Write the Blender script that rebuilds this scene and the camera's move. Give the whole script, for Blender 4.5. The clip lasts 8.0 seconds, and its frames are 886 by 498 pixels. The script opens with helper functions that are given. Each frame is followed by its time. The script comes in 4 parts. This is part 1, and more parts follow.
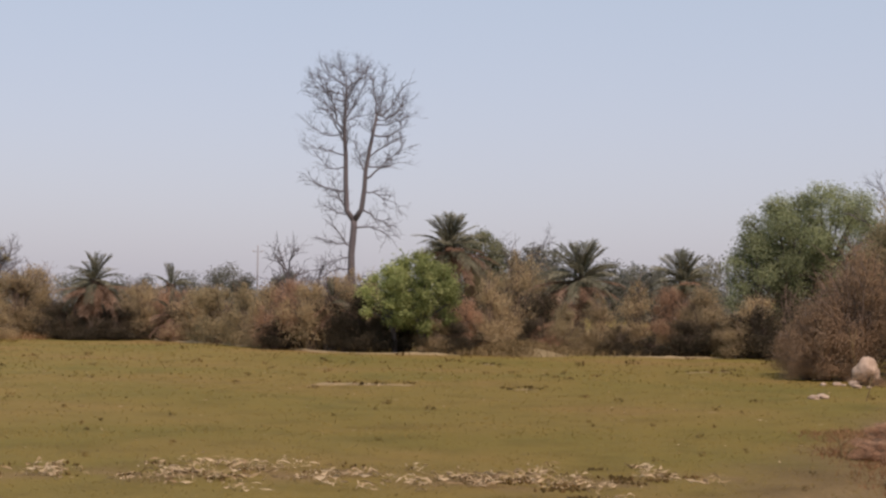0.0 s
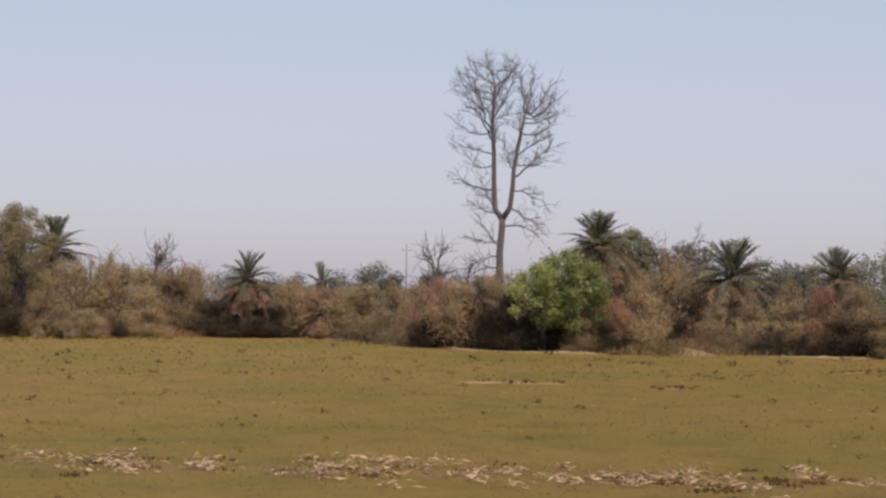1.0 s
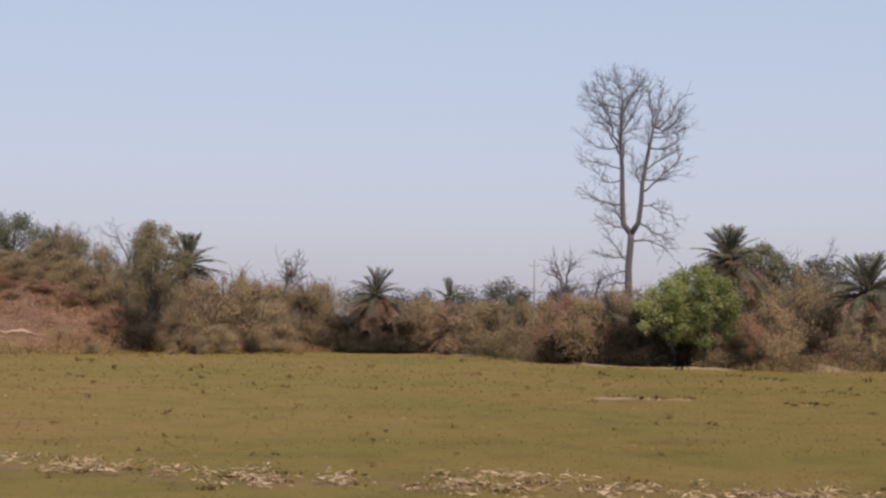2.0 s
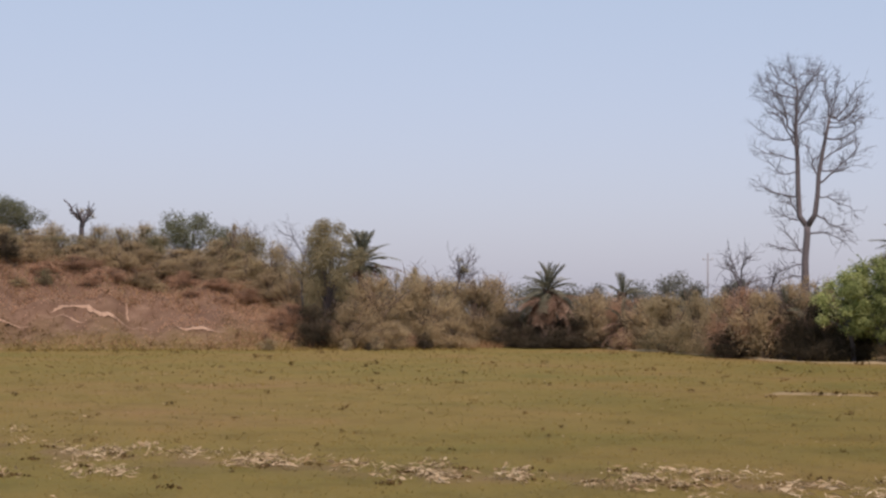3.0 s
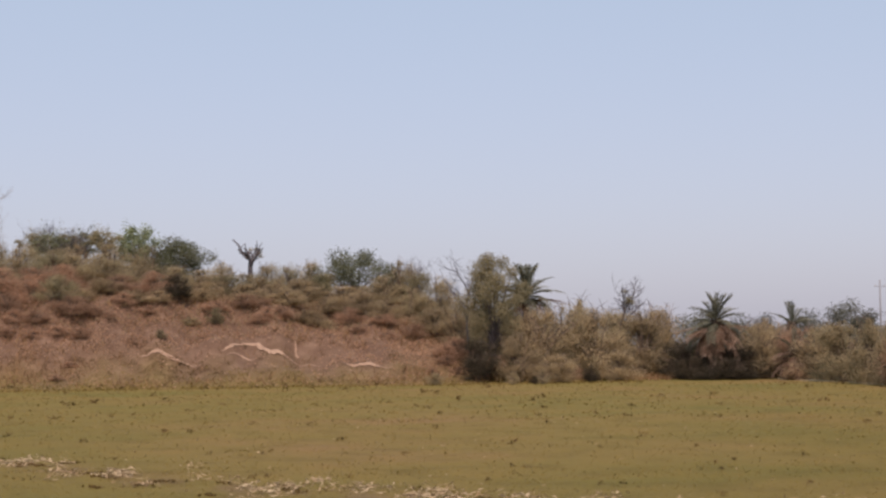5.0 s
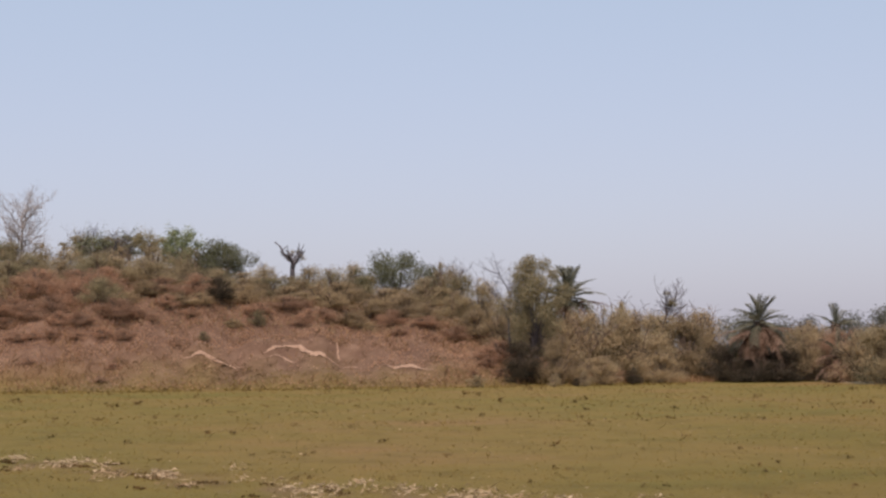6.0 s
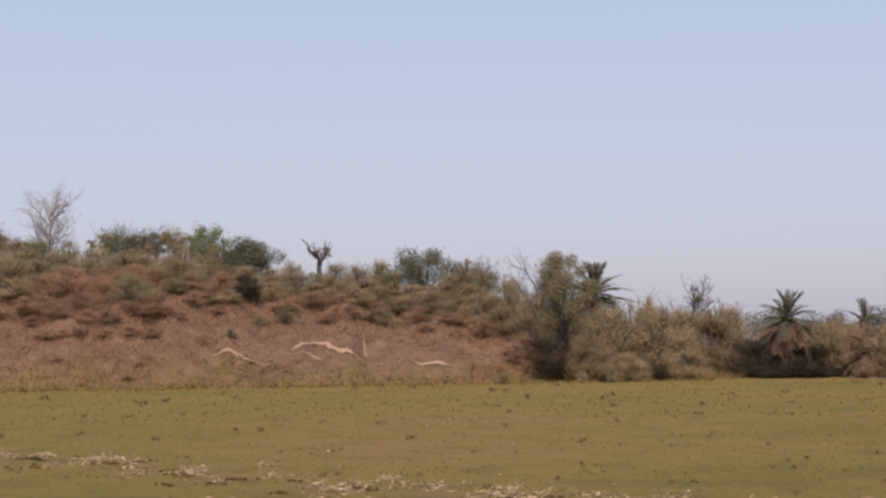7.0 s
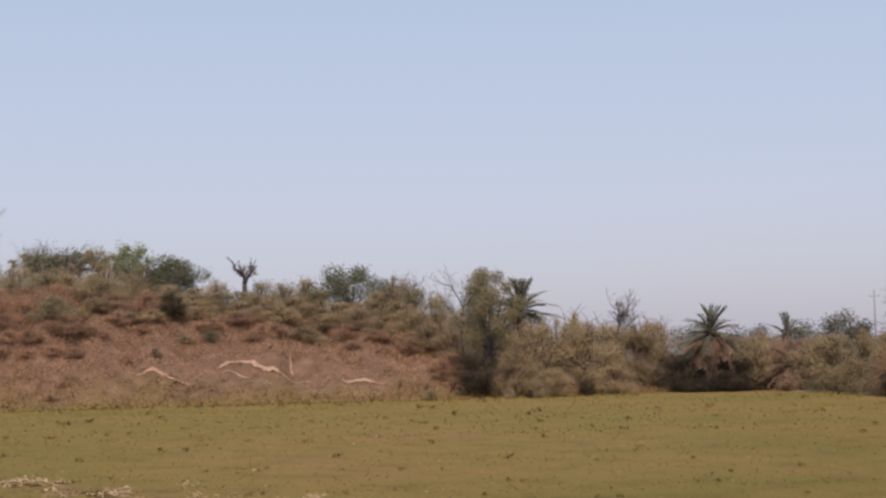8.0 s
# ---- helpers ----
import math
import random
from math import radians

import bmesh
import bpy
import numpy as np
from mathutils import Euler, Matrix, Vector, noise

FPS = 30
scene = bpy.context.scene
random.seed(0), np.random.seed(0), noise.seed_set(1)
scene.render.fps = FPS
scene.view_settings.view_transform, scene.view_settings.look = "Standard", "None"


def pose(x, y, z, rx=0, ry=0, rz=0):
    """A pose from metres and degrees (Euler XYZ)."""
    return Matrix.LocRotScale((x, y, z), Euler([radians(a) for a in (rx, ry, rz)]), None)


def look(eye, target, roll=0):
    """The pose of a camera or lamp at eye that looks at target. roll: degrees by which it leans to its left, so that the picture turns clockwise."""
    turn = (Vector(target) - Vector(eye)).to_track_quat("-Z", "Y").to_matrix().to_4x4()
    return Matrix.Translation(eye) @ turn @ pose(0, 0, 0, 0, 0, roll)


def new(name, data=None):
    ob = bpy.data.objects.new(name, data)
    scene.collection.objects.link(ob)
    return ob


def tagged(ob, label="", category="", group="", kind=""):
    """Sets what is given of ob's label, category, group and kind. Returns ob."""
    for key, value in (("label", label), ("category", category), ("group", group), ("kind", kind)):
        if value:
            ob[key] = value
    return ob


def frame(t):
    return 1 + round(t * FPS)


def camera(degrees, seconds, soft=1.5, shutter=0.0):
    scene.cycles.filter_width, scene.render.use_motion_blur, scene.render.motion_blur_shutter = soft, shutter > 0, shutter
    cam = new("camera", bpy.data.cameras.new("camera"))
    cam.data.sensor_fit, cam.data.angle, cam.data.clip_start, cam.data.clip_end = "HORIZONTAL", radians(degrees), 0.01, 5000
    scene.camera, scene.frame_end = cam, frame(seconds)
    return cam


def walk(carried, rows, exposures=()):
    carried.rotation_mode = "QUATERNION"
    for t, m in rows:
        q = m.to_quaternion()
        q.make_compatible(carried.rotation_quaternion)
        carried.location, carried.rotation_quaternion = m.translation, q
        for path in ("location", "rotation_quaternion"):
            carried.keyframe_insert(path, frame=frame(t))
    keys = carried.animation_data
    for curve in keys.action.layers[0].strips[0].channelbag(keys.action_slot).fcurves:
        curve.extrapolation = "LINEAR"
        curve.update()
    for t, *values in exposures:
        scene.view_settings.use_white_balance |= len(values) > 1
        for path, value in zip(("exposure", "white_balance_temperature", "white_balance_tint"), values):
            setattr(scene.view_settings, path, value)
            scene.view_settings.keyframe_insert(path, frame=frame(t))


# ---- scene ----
cam = camera(31.3, 8.0, soft=2.5)

# The person-height viewpoint turns on the spot; the hand swings the camera on a short arc.
EYE, ARM = 1.6, 0.35


def aim(t, bearing, tilt, lean):
    b = radians(bearing)
    eye = Vector((ARM * math.sin(b), ARM * math.cos(b) - ARM, EYE))
    return (t, Matrix.Translation(eye) @ pose(0, 0, 0, 0, 0, -bearing) @ pose(0, 0, 0, 90 + tilt) @ pose(0, 0, 0, 0, 0, -lean))


PATH = [aim(*row) for row in (
    (0.0, 0.000, 2.250, -0.66),
    (0.5, -0.288, 2.403, -0.78),
    (0.8, -2.756, 2.300, -0.78),
    (1.0, -5.351, 2.129, -0.79),
    (1.2, -7.469, 2.471, -0.82),
    (2.3, -10.800, 2.668, -0.35),
    (2.5, -11.903, 2.654, 0.03),
    (2.8, -14.105, 2.389, -0.19),
    (3.0, -16.158, 2.413, -0.39),
    (3.3, -19.795, 2.690, -0.16),
    (3.5, -20.865, 2.927, -0.13),
    (4.0, -21.150, 2.864, 0.22),
    (4.5, -21.004, 3.589, 0.57),
    (5.0, -22.068, 3.632, 0.50),
    (5.2, -22.676, 3.771, 0.42),
    (6.3, -23.950, 3.660, 0.24),
    (6.5, -24.285, 3.640, 0.10),
    (7.0, -24.529, 3.602, 0.62),
    (7.5, -23.842, 3.448, 0.72),
    (7.7, -23.191, 3.340, 0.89),
    (8.0, -21.847, 4.172, 1.19),
)]
walk(cam, PATH, exposures=((0.0, 0.2, 6800, 27), (1.2, 0.2, 6800, 27), (2.3, 0.2, 6450, 27), (3.5, 0.2, 6450, 27), (4.2, 0.2, 6550, 27), (8.0, 0.2, 6550, 27)))

# ---- sky and sun ----
SUN_EL, SUN_BEARING = 53, 155
world = bpy.data.worlds.new("world")
scene.world = world
world.use_nodes = True
wn, wl = world.node_tree.nodes, world.node_tree.links
sky = wn.new("ShaderNodeTexSky")
sky.sky_type, sky.sun_disc = "NISHITA", False
sky.sun_elevation, sky.sun_rotation = radians(SUN_EL), radians(SUN_BEARING)
sky.air_density, sky.dust_density, sky.ozone_density, sky.altitude = 1.0, 2.6, 1.6, 50
bg = wn["Background"]
bg.inputs["Strength"].default_value = 0.105
haze = wn.new("ShaderNodeMix")  # milky winter haze over the whole sky
haze.data_type = "RGBA"
haze.inputs[0].default_value = 0.55
# the haze is warmer and paler low down, clearer blue higher up
coord, split = wn.new("ShaderNodeTexCoord"), wn.new("ShaderNodeSeparateXYZ")
height = wn.new("ShaderNodeMapRange")
height.inputs[1].default_value, height.inputs[2].default_value = 0.02, 0.3
tint = wn.new("ShaderNodeMix")
tint.data_type = "RGBA"
tint.inputs[6].default_value, tint.inputs[7].default_value = (5.4, 5.9, 6.45, 1), (4.5, 6.25, 6.75, 1)
wl.new(coord.outputs["Generated"], split.inputs[0])
wl.new(split.outputs[2], height.inputs[0])
wl.new(height.outputs[0], tint.inputs[0])
wl.new(tint.outputs[2], haze.inputs[7])
wl.new(sky.outputs[0], haze.inputs[6])
wl.new(haze.outputs[2], bg.inputs["Color"])

lamp = bpy.data.lights.new("sun", "SUN")
lamp.energy, lamp.angle, lamp.color = 3.0, radians(0.6), (1.0, 0.86, 0.7)
sun = new("sun", lamp)
b, e = radians(SUN_BEARING), radians(SUN_EL)
toward = Vector((math.sin(b) * math.cos(e), math.cos(b) * math.cos(e), math.sin(e)))
sun.matrix_world = look(toward * 60, (0, 0, 0))


# ---- materials ----
def nodes_of(name):
    m = bpy.data.materials.new(name)
    m.use_nodes = True
    return m, m.node_tree.nodes, m.node_tree.links


def ramp(n, stops):
    r = n.new("ShaderNodeValToRGB")
    el = r.color_ramp.elements
    while len(el) < len(stops):
        el.new(0.5)
    for k, (at, c) in enumerate(stops):
        el[k].position, el[k].color = at, (*c, 1)
    return r


def noise_node(n, l, scale, detail=4, rough=0.6, vector=None):
    t = n.new("ShaderNodeTexNoise")
    t.inputs["Scale"].default_value, t.inputs["Detail"].default_value = scale, detail
    t.inputs["Roughness"].default_value = rough
    if vector is not None:
        l.new(vector, t.inputs["Vector"])
    return t


def mix_rgb(n, l, fac, a, b, blend="MIX"):
    x = n.new("ShaderNodeMix")
    x.data_type, x.blend_type = "RGBA", blend
    for sock, v in ((x.inputs[0], fac), (x.inputs[6], a), (x.inputs[7], b)):
        if isinstance(v, (int, float)):
            sock.default_value = v
        elif isinstance(v, tuple):
            sock.default_value = (*v, 1)
        else:
            l.new(v, sock)
    return x.outputs[2]


def leaf_material(name, colours, translucent=0.25, patch=0.9, rough=0.8):
    """Leaves that differ one by one, from plant to plant and in patches over a plant."""
    m, n, l = nodes_of(name)
    geo, info = n.new("ShaderNodeNewGeometry"), n.new("ShaderNodeObjectInfo")
    r = ramp(n, [(k / max(1, len(colours) - 1), c) for k, c in enumerate(colours)])
    nz = noise_node(n, l, patch, 3, 0.6, geo.outputs["Position"])
    single = n.new("ShaderNodeMath")
    single.operation = "MULTIPLY_ADD"
    l.new(geo.outputs["Random Per Island"], single.inputs[0])
    single.inputs[1].default_value, single.inputs[2].default_value = 0.5, -0.5
    both = n.new("ShaderNodeMath")
    both.operation = "MULTIPLY_ADD"
    l.new(nz.outputs["Fac"], both.inputs[0])
    both.inputs[1].default_value = 1.5
    l.new(single.outputs[0], both.inputs[2])
    l.new(both.outputs[0], r.inputs[0])
    hsv = n.new("ShaderNodeHueSaturation")
    l.new(r.outputs[0], hsv.inputs["Color"])
    val = n.new("ShaderNodeMapRange")
    val.inputs[3].default_value, val.inputs[4].default_value = 0.8, 1.2
    l.new(info.outputs["Random"], val.inputs[0])
    l.new(val.outputs[0], hsv.inputs["Value"])
    p = n["Principled BSDF"]
    p.inputs["Roughness"].default_value = rough
    p.inputs["Specular IOR Level"].default_value = 0.1
    l.new(hsv.outputs[0], p.inputs["Base Color"])
    tr = n.new("ShaderNodeBsdfTranslucent")
    l.new(hsv.outputs[0], tr.inputs["Color"])
    mx = n.new("ShaderNodeMixShader")
    mx.inputs[0].default_value = translucent
    l.new(p.outputs[0], mx.inputs[1])
    l.new(tr.outputs[0], mx.inputs[2])
    l.new(mx.outputs[0], n["Material Output"].inputs["Surface"])
    return m


def bark_material(name, dark, light, scale=6.0):
    m, n, l = nodes_of(name)
    geo = n.new("ShaderNodeNewGeometry")
    a = noise_node(n, l, scale, 6, 0.7, geo.outputs["Position"])
    c = noise_node(n, l, scale * 7, 4, 0.7, geo.outputs["Position"])
    f = mix_rgb(n, l, 0.4, a.outputs["Color"], c.outputs["Color"])
    r = ramp(n, [(0.32, dark), (0.68, light)])
    l.new(f, r.inputs[0])
    p = n["Principled BSDF"]
    l.new(r.outputs[0], p.inputs["Base Color"])
    p.inputs["Roughness"].default_value = 0.9
    bump = n.new("ShaderNodeBump")
    bump.inputs["Strength"].default_value, bump.inputs["Distance"].default_value = 0.6, 0.02
    l.new(f, bump.inputs["Height"])
    l.new(bump.outputs[0], p.inputs["Normal"])
    return m


def ground_material():
    """Short olive turf on the field, bare reddish earth and dry grass on the bank, dry soil along the edges."""
    m, n, l = nodes_of("field_soil_and_turf")
    geo = n.new("ShaderNodeNewGeometry")
    pos = geo.outputs["Position"]
    big = noise_node(n, l, 0.11, 5, 0.6, pos)
    mid = noise_node(n, l, 0.9, 6, 0.65, pos)
    fine = noise_node(n, l, 14, 6, 0.75, pos)
    turf = ramp(n, [(0.34, (0.148, 0.127, 0.031)), (0.46, (0.179, 0.137, 0.036)), (0.56, (0.198, 0.142, 0.042)), (0.66, (0.218, 0.14, 0.054))])
    l.new(big.outputs["Fac"], turf.inputs[0])
    spots = ramp(n, [(0.35, (0.62, 0.6, 0.5)), (0.5, (1, 1, 1)), (0.72, (1.15, 1.05, 0.95))])
    l.new(mid.outputs["Fac"], spots.inputs[0])
    grain = ramp(n, [(0.3, (0.55, 0.55, 0.5)), (0.5, (1, 1, 1)), (0.75, (1.25, 1.2, 1.1))])
    l.new(fine.outputs["Fac"], grain.inputs[0])
    field = mix_rgb(n, l, 0.5, turf.outputs[0], spots.outputs[0], "MULTIPLY")
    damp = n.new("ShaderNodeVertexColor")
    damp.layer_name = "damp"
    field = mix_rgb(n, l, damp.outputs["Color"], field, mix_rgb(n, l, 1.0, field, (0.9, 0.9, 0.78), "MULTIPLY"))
    earth = ramp(n, [(0.3, (0.11, 0.064, 0.041)), (0.5, (0.156, 0.095, 0.062)), (0.68, (0.212, 0.137, 0.091))])
    l.new(mid.outputs["Fac"], earth.inputs[0])
    mask = n.new("ShaderNodeVertexColor")
    mask.layer_name = "earth"
    c = mix_rgb(n, l, mask.outputs["Color"], field, earth.outputs[0])
    c = mix_rgb(n, l, 0.5, c, grain.outputs[0], "MULTIPLY")
    p = n["Principled BSDF"]
    l.new(c, p.inputs["Base Color"])
    p.inputs["Roughness"].default_value = 0.95
    p.inputs["Specular IOR Level"].default_value = 0.15
    bump = n.new("ShaderNodeBump")
    bump.inputs["Strength"].default_value, bump.inputs["Distance"].default_value = 0.7, 0.05
    l.new(fine.outputs["Fac"], bump.inputs["Height"])
    l.new(bump.outputs[0], p.inputs["Normal"])
    return m


BROWN = leaf_material("dry_brown_leaves", [(0.345, 0.27, 0.16), (0.39, 0.305, 0.178), (0.435, 0.342, 0.202), (0.5, 0.403, 0.245)], 0.5)
RUSSET = leaf_material("russet_dry_leaves", [(0.375, 0.243, 0.16), (0.425, 0.276, 0.18), (0.475, 0.312, 0.205), (0.535, 0.368, 0.246)], 0.55)
THICKET = leaf_material("dull_thicket_leaves", [(0.25, 0.172, 0.108), (0.3, 0.205, 0.128), (0.35, 0.245, 0.152), (0.42, 0.3, 0.19)], 0.45)
OLIVE = leaf_material("dusty_olive_leaves", [(0.33, 0.272, 0.16), (0.376, 0.31, 0.18), (0.426, 0.347, 0.206), (0.49, 0.402, 0.242)], 0.5)
DEEP_OLIVE = leaf_material("deep_olive_leaves", [(0.25, 0.222, 0.13), (0.29, 0.255, 0.148), (0.33, 0.287, 0.167), (0.39, 0.333, 0.2)], 0.5)
# near-black leaf colour: shade inside and under the bushes is put into it
SHADE_DARK = leaf_material("shade_dark_leaves", [(0.022, 0.020, 0.014), (0.041, 0.035, 0.023), (0.066, 0.054, 0.034), (0.112, 0.082, 0.050)], 0.15)
GREEN = leaf_material("fresh_green_leaves", [(0.115, 0.138, 0.05), (0.22, 0.26, 0.095), (0.345, 0.385, 0.155), (0.55, 0.575, 0.28)], 0.45)
TREE_GREEN = leaf_material("dull_green_leaves", [(0.125, 0.15, 0.084), (0.2, 0.232, 0.124), (0.28, 0.315, 0.165), (0.4, 0.43, 0.26)], 0.4)
DEEP_GREEN = leaf_material("grey_green_tree_leaves", [(0.095, 0.103, 0.063), (0.146, 0.154, 0.088), (0.197, 0.205, 0.118), (0.277, 0.279, 0.184)], 0.35)
# far foliage: a little distance haze is mixed into this grey-green
FAR_HAZE_GREEN = leaf_material("hazed_grey_green_leaves", [(0.1, 0.105, 0.085), (0.15, 0.155, 0.125), (0.2, 0.2, 0.165)], 0.25, 0.1)
PALM_GREEN = leaf_material("palm_leaf", [(0.13, 0.13, 0.094), (0.21, 0.208, 0.143), (0.3, 0.292, 0.205)], 0.45)
PALM_DEAD = leaf_material("dead_palm_leaf", [(0.15, 0.093, 0.062), (0.25, 0.16, 0.108), (0.45, 0.33, 0.24)], 0.3)
GRASS = leaf_material("short_grass", [(0.160, 0.122, 0.035), (0.188, 0.136, 0.039), (0.217, 0.153, 0.048), (0.257, 0.181, 0.061)], 0.3, 0.3)
WEED = leaf_material("dark_weed_leaf", [(0.051, 0.039, 0.014), (0.115, 0.073, 0.025), (0.173, 0.097, 0.036)], 0.15)
STRAW = leaf_material("pale_straw", [(0.242, 0.155, 0.078), (0.36, 0.262, 0.15), (0.49, 0.38, 0.238), (0.59, 0.48, 0.325)], 0.1, 2.0)
DRY_GRASS = leaf_material("dry_bank_grass", [(0.13, 0.095, 0.048), (0.21, 0.155, 0.078), (0.3, 0.228, 0.122)], 0.25, 0.4)
BANK_GRASS = leaf_material("reddish_dry_grass", [(0.173, 0.102, 0.053), (0.254, 0.157, 0.081), (0.358, 0.227, 0.118)], 0.3, 0.35)
CORNER_GRASS = leaf_material("rusty_dry_grass", [(0.12, 0.058, 0.029), (0.18, 0.092, 0.045), (0.26, 0.15, 0.083)], 0.3, 0.6)
BARK = bark_material("grey_bark", (0.06, 0.053, 0.056), (0.155, 0.138, 0.143))
PALE_BARK = bark_material("pale_bark", (0.2, 0.18, 0.16), (0.42, 0.39, 0.36))
PALM_BARK = bark_material("palm_stem", (0.045, 0.034, 0.025), (0.15, 0.11, 0.08), 9)
TWIG = bark_material("dry_twig", (0.08, 0.055, 0.04), (0.21, 0.155, 0.115), 12)
SAND = bark_material("pale_washed_sand", (0.22, 0.138, 0.092), (0.47, 0.315, 0.205), 4.5)
BUND = bark_material("dry_bund_soil", (0.17, 0.125, 0.06), (0.31, 0.235, 0.13), 1.6)
MOUND = bark_material("grassy_mound_soil", (0.165, 0.125, 0.06), (0.235, 0.175, 0.085), 2.5)
STONE = bark_material("pale_stone", (0.24, 0.17, 0.12), (0.46, 0.355, 0.265), 5)
POLE = bark_material("weathered_pole", (0.2, 0.205, 0.22), (0.3, 0.305, 0.32), 5)
TURF = ground_material()


# ---- lie of the land ----
def smooth(a, b, x):
    t = np.clip((np.asarray(x, float) - a) / (b - a), 0, 1)
    return t * t * (3 - 2 * t)


def waves(x, y, size, seed=0):
    """Cheap smooth undulation between -1 and 1."""
    k = 2 * math.pi / size
    return (np.sin(k * (x + 0.37 * y) + seed) + np.sin(k * (0.61 * y - 0.8 * x) * 1.37 + 2.1 * seed)
            + np.sin(k * (1.9 * x + 1.3 * y) + 0.7 * seed)) / 3


def bank_mask(x, y):
    """How far onto the scrub bank a place lies (metres behind its foot), and how much of the bank there is."""
    s = (x + 23) * -0.581 + (y - 70) * 0.814 + 1.2 * waves(x, y, 17, 3)
    bearing = np.degrees(np.arctan2(x, y))
    return s, smooth(-14.0, -25.0, bearing) * smooth(-150, -110, bearing)


def land(x, y):
    x, y = np.asarray(x, float), np.asarray(y, float)
    s, w = bank_mask(x, y)
    d = np.hypot(x, y)
    bearing = np.degrees(np.arctan2(x, y))
    crest = 4.1 + 1.5 * smooth(-25, -36, bearing)
    z = w * crest * smooth(0, 18, s) * (1 - 0.35 * smooth(60, 200, s))
    z = z + w * smooth(1, 6, s) * (0.35 * waves(x, y, 6.3, 1) + 0.17 * waves(x, y, 2.9, 2) + 0.07 * waves(x, y, 1.7, 7))
    return z + 0.05 * waves(x, y, 11, 5) * smooth(8, 20, d) * (1 - smooth(50, 80, d)) + 0.012 * waves(x, y, 1.7, 4) * (d < 80)


def at(bearing, dist):
    b = radians(bearing)
    x, y = dist * math.sin(b), dist * math.cos(b)
    return x, y, float(land(x, y))


# ---- mesh helpers ----
def mesh_of(name, verts, faces, material, smooth_shade=False):
    me = bpy.data.meshes.new(name)
    me.from_pydata([tuple(v) for v in np.asarray(verts).tolist()], [], [tuple(f) for f in np.asarray(faces).tolist()] if not isinstance(faces, list) else faces)
    me.materials.append(material)
    if smooth_shade:
        me.polygons.foreach_set("use_smooth", [True] * len(me.polygons))
    me.update()
    return me


def part(name, me, parent, label="", m=None):
    ob = new(name, me)
    ob.parent = parent
    if m is not None:
        ob.matrix_basis = m
    if label:
        tagged(ob, label)
    return ob


def thing(name, place, label, category, group="", turn=0.0, kind="", size=1.0):
    root = tagged(new(name), label, category, group, kind)
    root.empty_display_size = 0.3
    root.matrix_basis = Matrix.LocRotScale(Vector(place), Euler((0, 0, radians(turn))), Vector((size, size, size)) if isinstance(size, (int, float)) else Vector(size))
    return root


def tube(points, radii, sides, verts, faces):
    """Adds a tapered tube along points to the lists."""
    pts = [Vector(p) for p in points]
    start = len(verts)
    n = len(pts)
    for k, (p, r) in enumerate(zip(pts, radii)):
        d = (pts[min(k + 1, n - 1)] - pts[max(k - 1, 0)]).normalized()
        u = d.cross(Vector((0.13, 0.95, 0.27))).normalized()
        v = d.cross(u)
        for j in range(sides):
            a = 2 * math.pi * j / sides
            verts.append(p + (u * math.cos(a) + v * math.sin(a)) * r)
    for k in range(n - 1):
        for j in range(sides):
            a, c = start + k * sides + j, start + k * sides + (j + 1) % sides
            faces.append((a, c, c + sides, a + sides))
    faces.append(tuple(start + (n - 1) * sides + j for j in range(sides)))
    faces.append(tuple(start + j for j in reversed(range(sides))))


def arc(p, q, bow, n=6, wobble=0.0, rnd=random):
    """A bent line from p to q, pushed by bow at its middle."""
    p, q, bow = Vector(p), Vector(q), Vector(bow)
    out = []
    for k in range(n + 1):
        t = k / n
        w = Vector((rnd.uniform(-1, 1), rnd.uniform(-1, 1), rnd.uniform(-1, 1))) * wobble * (1 if 0 < k < n else 0)
        out.append(p.lerp(q, t) + bow * (4 * t * (1 - t)) + w)
    return out


def leaf_quads(centres, normals, size, rng, slim=0.6):
    """One folded leaf or sprig at each centre, facing roughly along its normal."""
    n = len(centres)
    nrm = normals + rng.normal(0, 0.42, (n, 3))
    nrm /= np.linalg.norm(nrm, axis=1)[:, None] + 1e-9
    ref = rng.normal(0, 1, (n, 3))
    u = np.cross(nrm, ref)
    u /= np.linalg.norm(u, axis=1)[:, None] + 1e-9
    v = np.cross(nrm, u)
    s = (size * rng.uniform(0.55, 1.35, n))[:, None]
    fold = nrm * s * 0.22
    q = np.stack([centres - u * s * 0.5, centres - v * s * 0.5 * slim - fold, centres + u * s * 0.5, centres + v * s * 0.5 * slim - fold], 1)
    return q.reshape(-1, 3), np.arange(4 * n).reshape(n, 4)


